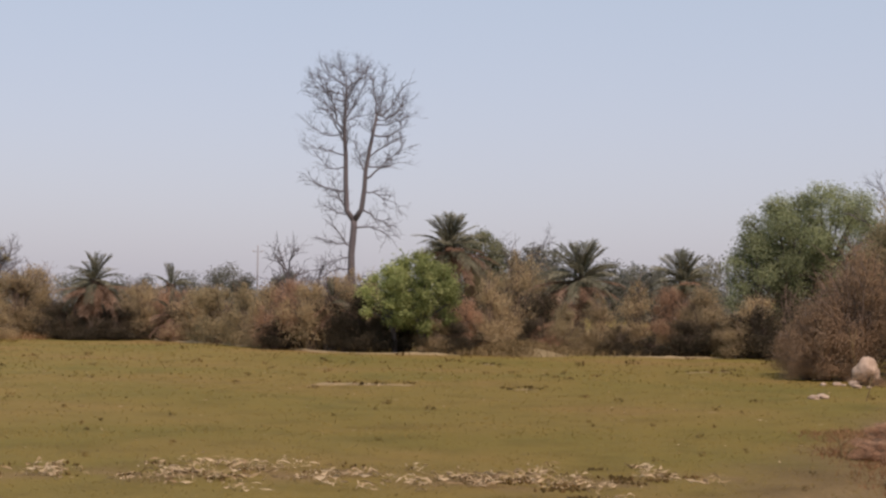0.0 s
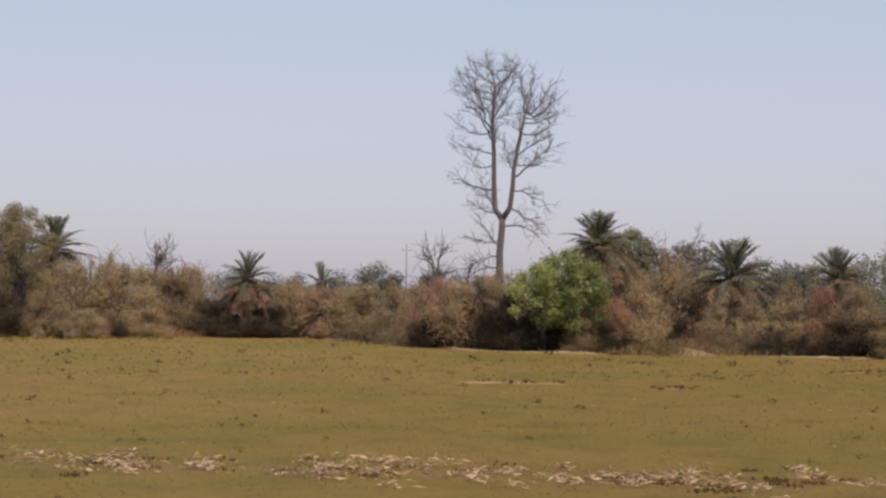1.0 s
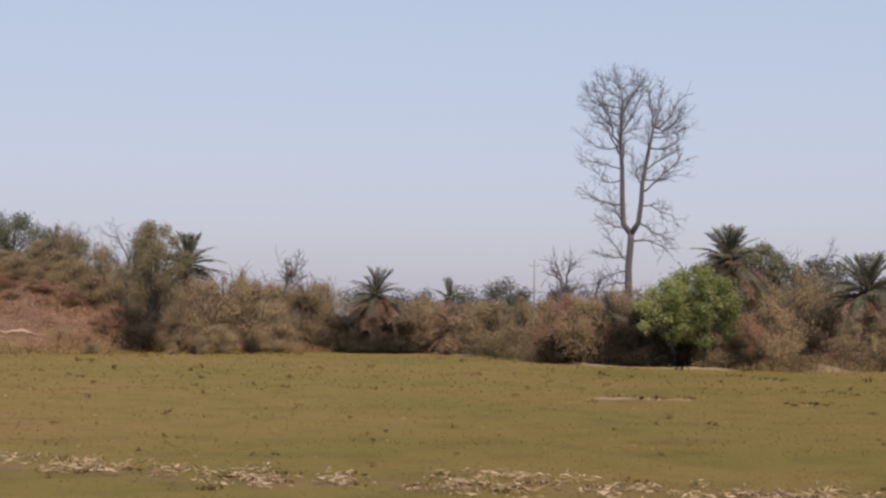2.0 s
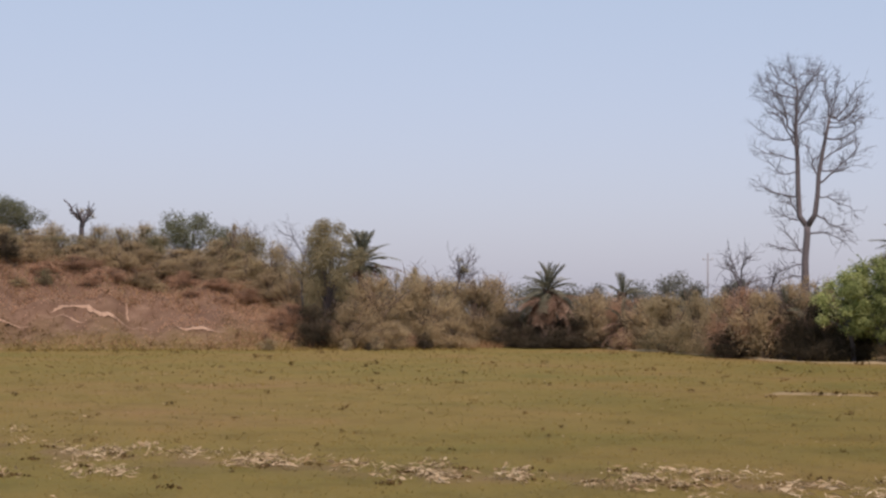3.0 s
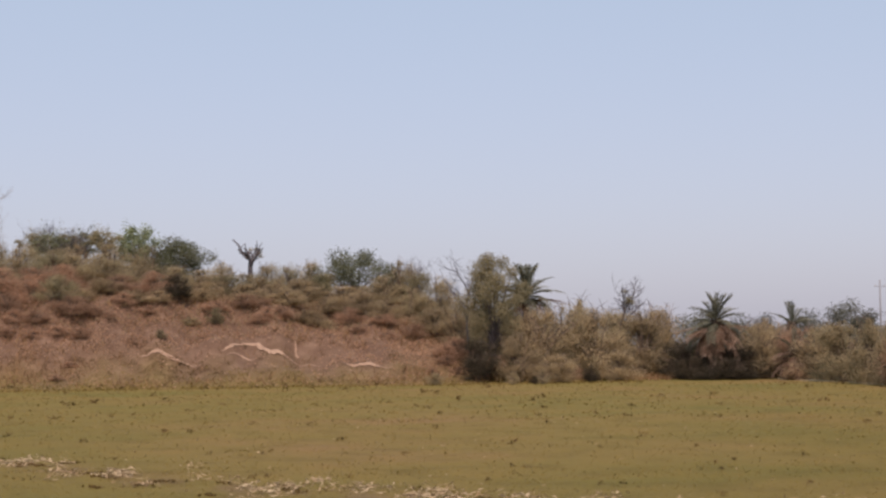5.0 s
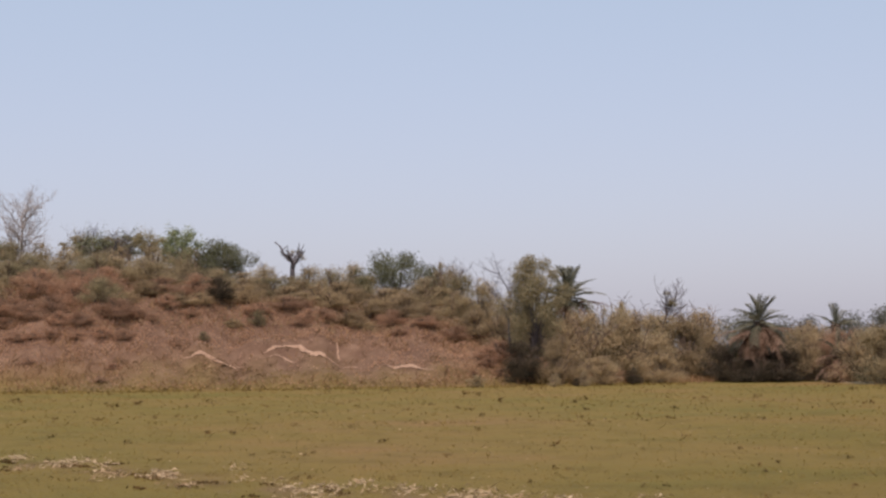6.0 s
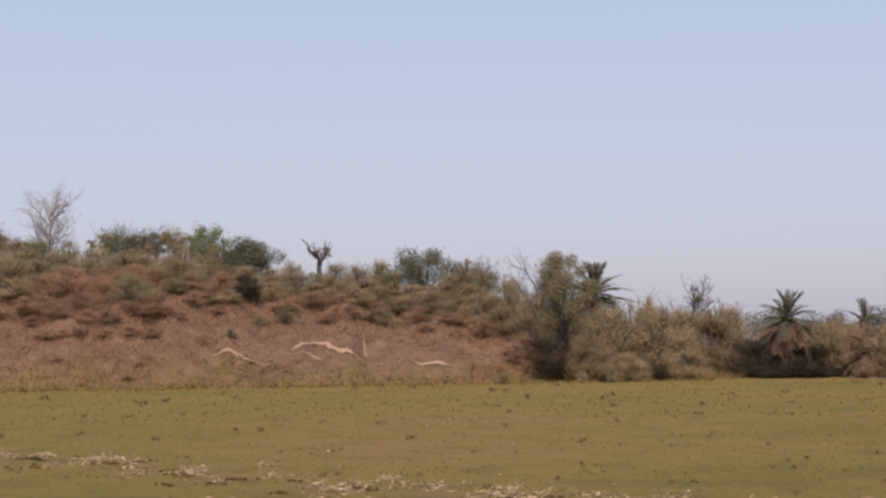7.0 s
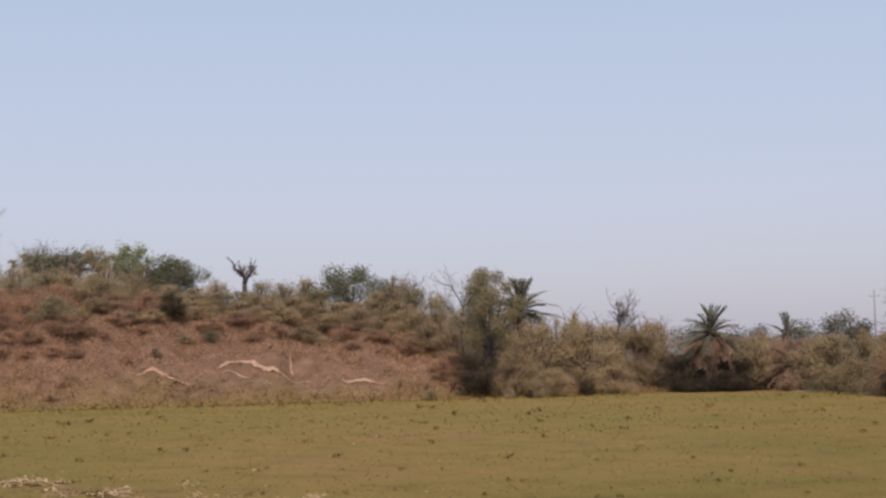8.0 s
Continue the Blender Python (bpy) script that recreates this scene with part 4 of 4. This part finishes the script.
def palm(bearing, dist, head, reach, label, seed, skirt=14, crown=34, thick=0.2, low=98):
    """A date palm: stem, crown of arching fronds, hanging dead ones below."""
    rnd = random.Random(seed)
    root = thing("date_palm", at(bearing, dist), label, "palm", "date palms", rnd.uniform(0, 360))
    tv, tf = [], []
    n = 14
    line = arc((0, 0, -0.2), (0, 0, head), (0.1, 0.06, 0), n)
    tube(line, [thick * (1.25 - 0.35 * k / n) * (1.13 if k % 2 else 0.94) for k in range(n + 1)], 9, tv, tf)
    # stubs of cut leaf bases under the crown
    for k in range(46):
        a, z = k * 2.4, head - 0.05 - 0.85 * (k / 46) * min(1, head / 3)
        p = Vector((thick * 0.8 * math.cos(a), thick * 0.8 * math.sin(a), z))
        tube([p, p + Vector((0.13 * math.cos(a), 0.13 * math.sin(a), 0.17))], [0.05, 0.025], 4, tv, tf)
    part("stem", mesh_of("palm_stem", tv, tf, PALM_BARK), root, "rough dark stem with old leaf bases")
    for k in range(crown):
        t = k / (crown - 1)
        lift = 84 - low * t + rnd.uniform(-8, 8)
        s = reach * rnd.uniform(0.88, 1.1) * (0.82 + 0.25 * t)
        m = Matrix.Translation((0, 0, head - 0.25 * t)) @ Matrix.Rotation(k * 2.399 + rnd.uniform(-0.2, 0.2), 4, "Z") @ Matrix.Rotation(radians(-lift), 4, "Y") @ Matrix.Rotation(rnd.uniform(-0.5, 0.5), 4, "X") @ Matrix.Scale(s, 4)
        part("frond", FRONDS[min(2, int(t * 3))], root, "", m)
    for k in range(skirt):
        m = Matrix.Translation((0, 0, head - 0.3 - 0.4 * k / max(1, skirt))) @ Matrix.Rotation(k * 2.399, 4, "Z") @ Matrix.Rotation(radians(rnd.uniform(-25, 50)), 4, "Y") @ Matrix.Scale(reach * rnd.uniform(0.85, 1.3), 4)
        part("dead_frond", DEAD[k % 2], root, "hanging dry brown frond", m)
    return root


palm(-12.4, 79.0, 2.95, 1.55, "short date palm with a thick skirt of dead fronds", 1, skirt=46, crown=23, low=100)
palm(0.25, 70, 4.5, 1.75, "tall date palm standing behind a green bushy tree", 2, skirt=34, crown=38, low=100)
palm(5.0, 64, 3.05, 1.75, "bushy date palm rising out of the hedge", 3, skirt=22, crown=38, low=106)
palm(8.65, 104, 3.7, 2.4, "dark date palm far behind the hedge", 4, skirt=6, crown=38)
palm(-9.75, 88, 2.9, 1.35, "small young date palm behind dry bushes", 5, skirt=4, crown=15)
palm(-19.2, 90, 2.9, 2.1, "date palm behind the bank scrub", 6, skirt=12, crown=34)
palm(-4.0, 62.0, 2.1, 0.95, "small date palm with withered pale fronds", 7, skirt=20, crown=6)
palm(-9.7, 77.5, 1.5, 1.2, "low dead date palm clump among dry bushes", 8, skirt=40, crown=4)


# ---- bare trees ----
def spray(p, d, length, radius, depth, rnd, verts, faces, spread=0.75, lift=0.25):
    """Recursive bare twigs."""
    d = d.normalized()
    q = p + d * length
    bow = Vector((rnd.uniform(-1, 1), rnd.uniform(-1, 1), rnd.uniform(-0.6, 0.8))) * length * 0.13
    line = arc(p, q, bow, 3, length * 0.03, rnd)
    tube(line, [radius, radius * 0.85, radius * 0.7, radius * 0.5], 4 if depth > 1 else 3, verts, faces)
    if depth <= 0:
        return
    for k in range(rnd.choice((2, 3, 3))):
        at_k = line[rnd.choice((2, 3, 3, 1))]
        nd = (d + Vector((rnd.gauss(0, spread), rnd.gauss(0, spread), rnd.gauss(lift, spread * 0.8)))).normalized()
        spray(at_k, nd, length * rnd.uniform(0.55, 0.85), radius * 0.6, depth - 1, rnd, verts, faces, spread, lift)


def limb_part(root, start, azimuth, reach, rise, radius, rnd, depth=3, name="limb", curl=0.25, bark=None):
    a = radians(azimuth)
    end = start + Vector((reach * math.cos(a), reach * math.sin(a), rise))
    size = (end - start).length
    bark = bark or BARK
    curl *= rnd.uniform(-0.35, 1.0)
    line = arc(start, end, Vector((0, 0, -curl * size * (1 if rise > -0.2 else -1))), 7, size * 0.04, rnd)
    v, f = [], []
    tube(line, [radius * (1 - 0.75 * k / 7) for k in range(8)], 6, v, f)
    ob = part(name, mesh_of(name, v, f, bark, True), root)
    tv, tf = [], []
    for k in range(2, 8):
        d = (line[min(k + 1, 7)] - line[k - 1]).normalized()
        for _ in range(2):
            nd = d + Vector((rnd.gauss(0, 0.7), rnd.gauss(0, 0.7), rnd.gauss(0.25, 0.5)))
            spray(line[k], nd, rnd.uniform(0.38, 0.68), radius * 0.36, depth - 1, rnd, tv, tf)
    tagged(part("twig_spray", mesh_of(name + "_twigs", tv, tf, bark), ob), kind="stuff")
    return line


def tall_bare_tree():
    """A slim leafless tree whose stem forks into two upright leaders."""
    rnd = random.Random(4)
    root = thing("bare_tree", at(-3.24, 85), "tall slim leafless grey tree with a forked trunk", "tree")
    v, f = [], []
    tube([(0.25, 0, -0.2), (0.12, 0, 1.2), (-0.1, 0, 3.0), (-0.12, 0.05, 4.6), (0.0, 0, 6.0), (0, 0, 6.5)], [0.3, 0.25, 0.21, 0.185, 0.175, 0.17], 9, v, f)
    trunk = part("trunk", mesh_of("bare_trunk", v, f, BARK, True), root, "pale grey bark")
    left = [Vector(p) for p in ((0, 0, 6.4), (-0.4, 0.1, 6.95), (-0.48, 0.2, 8.4), (-0.5, 0.2, 10.0), (-0.6, 0.3, 11.2), (-0.55, 0.2, 12.5), (-0.52, 0.3, 13.5), (-0.55, 0.3, 14.3))]
    right = [Vector(p) for p in ((0, 0, 6.4), (0.4, -0.1, 7.0), (0.55, -0.2, 8.1), (0.6, -0.2, 9.1), (0.82, -0.3, 10.3), (1.0, -0.3, 11.2), (1.18, -0.3, 12.15))]
    for name, line, radii in (("leader", left, (0.17, 0.15, 0.135, 0.12, 0.1, 0.075, 0.05, 0.02)), ("leader", right, (0.17, 0.14, 0.125, 0.115, 0.1, 0.085, 0.07))):
        v, f = [], []
        tube(line, radii, 8, v, f)
        part(name, mesh_of(name, v, f, BARK, True), root)

    def on(line, z):
        for p, q in zip(line, line[1:]):
            if p.z <= z <= q.z:
                return p.lerp(q, (z - p.z) / (q.z - p.z))
        return line[-1].copy()

    # start height, direction, reach, rise, thickness
    for z, a, reach, rise, r in ((10.6, 185, 1.0, 1.9, 0.06), (10.9, 170, 1.2, 3.2, 0.065), (11.8, 20, 0.9, 0.4, 0.04), (11.9, 340, 1.0, 1.6, 0.05), (12.2, 30, 0.4, 1.6, 0.04),
                                 (7.1, 190, 0.6, 1.1, 0.05), (8.05, 175, 1.9, 0.5, 0.05), (6.7, 165, 1.2, 0.4, 0.04), (9.3, 190, 1.5, 0.5, 0.04), (12.9, 180, 1.7, 0.9, 0.045)):
        limb_part(root, on(left, z), a, reach, rise, r, rnd)
    for z, a, reach, rise, r in ((13.2, 190, 1.7, 0.8, 0.04), (12.3, 176, 1.9, 1.0, 0.04), (9.9, 182, 1.8, 0.5, 0.04), (13.8, 178, 1.3, 0.9, 0.04), (13.6, 10, 1.1, 1.0, 0.04), (13.9, 250, 0.8, 0.9, 0.03), (13.0, 320, 1.2, 1.3, 0.04), (12.4, 90, 1.3, 1.4, 0.045), (11.4, 270, 1.3, 1.5, 0.045),
                                 (14.2, 160, 0.8, 0.7, 0.03), (14.3, 30, 0.9, 0.5, 0.03), (10.2, 280, 1.2, 1.0, 0.04), (11.2, 178, 1.9, 0.35, 0.04)):
        limb_part(root, on(left, z), a, reach, rise, r, rnd)
    for z, a, reach, rise, r in ((12.1, 172, 0.35, 2.2, 0.055), (12.1, 5, 1.5, 1.3, 0.06), (12.1, 350, 1.9, 0.6, 0.045), (11.5, 15, 1.9, 0.5, 0.04), (11.0, 8, 2.2, 0.8, 0.05), (9.75, 350, 1.7, 0.9, 0.045), (8.65, 5, 2.4, 1.8, 0.06),
                                 (9.35, 12, 2.0, 0.2, 0.045), (8.95, 182, 0.6, 1.6, 0.05), (8.0, 355, 2.2, -0.8, 0.045), (7.1, 2, 1.8, -0.9, 0.05), (11.6, 80, 1.2, 1.5, 0.045)):
        limb_part(root, on(right, z), a, reach * 0.84, rise, r, rnd)
    for z, a, reach, rise, r in ((12.1, 300, 1.0, 1.9, 0.045), (10.6, 275, 1.2, 1.2, 0.04), (11.9, 20, 1.9, 0.9, 0.04), (9.0, 95, 1.2, 1.0, 0.04)):
        limb_part(root, on(right, z), a, reach * 0.84, rise, r, rnd)
    for z, a, reach, rise, r in ((5.95, 3, 2.1, -0.5, 0.05), (4.9, 178, 1.1, 1.5, 0.05), (5.2, 185, 1.6, 0.2, 0.04), (4.4, 175, 1.2, -0.5, 0.045), (3.7, 190, 1.5, -0.3, 0.045), (3.4, 180, 1.6, -0.6, 0.045)):
        limb_part(root, Vector((-0.08, 0, z)), a, reach, rise, r, rnd, depth=2)


tall_bare_tree()


def small_bare_tree(bearing, dist, height, spread, label, seed, limbs=7, depth=3, lean=0.0, thick=0.07, base=0.45, curl=0.25, tuft=0, bark=BARK):
    rnd = random.Random(seed)
    root = thing("bare_tree", at(bearing, dist), label, "tree")
    v, f = [], []
    top = Vector((lean, 0, height * 0.75))
    line = arc((0, 0, -0.2), top, (lean * -0.2, 0, 0), 6, 0.04, rnd)
    tube(line, [thick * (1 - 0.09 * k) for k in range(7)], 7, v, f)
    part("trunk", mesh_of("bare_trunk", v, f, bark, True), root)
    for k in range(limbs):
        t = base + (1 - base) * k / (limbs - 1)
        p = line[0].lerp(top, t)
        limb_part(root, p, k * 137 + rnd.uniform(-30, 30), spread * 0.5 * rnd.uniform(0.6, 1.0), height * 0.25 * rnd.uniform(0.5, 1.1), thick * 0.45, rnd, depth, curl=curl, bark=bark)
    if tuft:
        rng = np.random.default_rng(seed)
        tips = [(top.x + rnd.uniform(-0.2, 0.7) * spread * 0.5, rnd.uniform(-0.4, 0.4) * spread, top.z + height * rnd.uniform(0.05, 0.2), 0.22, 0.22, 0.16) for _ in range(5)]
        part("foliage", mesh_of("tuft_foliage", *crown_leaves(tips, tuft, 0.1, rng, 0.2, 0.4), DEEP_OLIVE), root, "a few remaining dull leaves")
    return root


small_bare_tree(-5.6, 68, 4.2, 1.5, "small leafless tree with drooping twigs above the hedge", 5, limbs=7, depth=2, thick=0.1, base=0.6, curl=-0.6)
small_bare_tree(-4.5, 68, 3.4, 1.3, "thin leafless sapling above the hedge", 8, limbs=6, depth=2, thick=0.09, base=0.6, curl=-0.6)
small_bare_tree(-16.1, 85, 4.7, 1.2, "small leaning half-dead tree above the scrub", 12, limbs=4, lean=0.8, thick=0.11, base=0.75, tuft=260)
small_bare_tree(3.0, 74, 4.9, 2.2, "thin leafless tree behind the hedge", 15, limbs=6)
small_bare_tree(16.0, 64, 7.6, 3.4, "leafless tree behind the big green one", 18, limbs=8)
small_bare_tree(-38.6, 97, 5.6, 2.6, "bare pale tree on the bank crest", 22, limbs=20, thick=0.1, base=0.3, bark=PALE_BARK)
small_bare_tree(-29.1, 92, 3.3, 1.6, "stumpy pollarded tree with a few twigs on the bank", 27, limbs=5, thick=0.24, depth=1, base=0.85, tuft=150)
small_bare_tree(-36.3, 98, 3.6, 2.4, "bare grey tree on the bank crest", 29, limbs=7)
small_bare_tree(-35.4, 97, 3.5, 2.2, "bare grey tree on the bank crest", 30, limbs=7)
small_bare_tree(-21.3, 80, 4.9, 2.0, "bare twiggy tree beside an olive tree", 34, limbs=8)
small_bare_tree(-23.2, 90, 2.4, 1.2, "thin bare tree on the bank crest", 36, limbs=5)


# ---- pole, stones, sticks ----
def utility_pole():
    root = thing("utility_pole", at(-6.68, 150), "thin weathered utility pole far behind the hedge", "pole")
    v, f = [], []
    tube([(0, 0, -0.3), (0, 0, 4), (0, 0, 7.6)], [0.1, 0.09, 0.07], 8, v, f)
    part("shaft", mesh_of("pole_shaft", v, f, POLE, True), root)
    v, f = [], []
    tube([(-0.5, 0, 7.0), (0.5, 0, 7.0)], [0.025, 0.025], 6, v, f)
    arm = part("crossarm", mesh_of("pole_crossarm", v, f, POLE), root)
    for x in (-0.42, 0, 0.42):
        v, f = [], []
        tube([(x, 0, 7.02), (x, 0, 7.1), (x, 0, 7.16)], [0.02, 0.035, 0.02], 6, v, f)
        part("insulator", mesh_of("insulator", v, f, STONE), arm)


utility_pole()


def stone(place, size, seed, name="stone", label="pale weathered stone lying in the grass"):
    bm = bmesh.new()
    bmesh.ops.create_icosphere(bm, subdivisions=4, radius=0.5)
    off = Vector((seed * 3.1, seed * 1.7, 0))
    for vert in bm.verts:
        vert.co *= 1 + 0.32 * noise.noise(vert.co * 2.2 + off) + 0.14 * noise.noise(vert.co * 6 + off) + 0.06 * noise.noise(vert.co * 14 + off)
        vert.co = Vector((vert.co.x * size[0], vert.co.y * size[1], vert.co.z * size[2] + size[2] * 0.28))
    me = bpy.data.meshes.new(name)
    bm.to_mesh(me)
    bm.free()
    me.materials.append(STONE)
    me.polygons.foreach_set("use_smooth", [True] * len(me.polygons))
    ob = tagged(new(name, me), label, "stone", "pale stones")
    ob.matrix_basis = Matrix.Translation(place) @ pose(0, 0, 0, 0, 0, seed * 53)
    return ob


# stone form standing in for an unidentified pale shape, most like an animal
stone(at(15.0, 38.3), (0.8, 0.6, 0.8), 1, "pale_stand_in", "pale rounded stone form standing in for an animal-like shape against dry brown scrub")
for k, (b, d, s) in enumerate(((14.6, 37.6, 0.42), (14.68, 36.3, 0.3), (14.0, 37.8, 0.3), (13.55, 37.5, 0.24), (13.23, 30.2, 0.3), (13.53, 30.4, 0.34), (15.1, 36, 0.18), (14.25, 37.2, 0.16))):
    stone(at(b, d), (s * 0.7, s * 0.6, s * 0.35), k + 2)


def stick(place, height, lean, seed):
    rnd = random.Random(seed)
    v, f = [], []
    tube(arc((0, 0, -0.03), (lean, 0, height), (0.02, 0.02, 0), 5, 0.01, rnd), [0.014, 0.013, 0.012, 0.01, 0.008, 0.005], 5, v, f)
    tube(arc((lean * 0.6, 0, height * 0.6), (lean * 0.6 + 0.12, 0.05, height * 0.95), (0, 0, 0), 3, 0.01, rnd), [0.012, 0.01, 0.008, 0.004], 4, v, f)
    ob = tagged(new("dry_stick", mesh_of("dry_stick", v, f, DRY_GRASS)), "pale dry stick standing in the soil", "stick", "dry sticks")
    ob.matrix_basis = Matrix.Translation(place)


for k, (b, d, h, lean) in enumerate(((14.15, 18.6, 0.22, -0.03), (14.75, 39.0, 1.4, -0.26), (15.0, 30.5, 0.5, 0.1), (14.3, 18.3, 0.15, 0.05), (15.5, 17.0, 0.18, 0.12))):
    stick(at(b, d), h, lean, k)
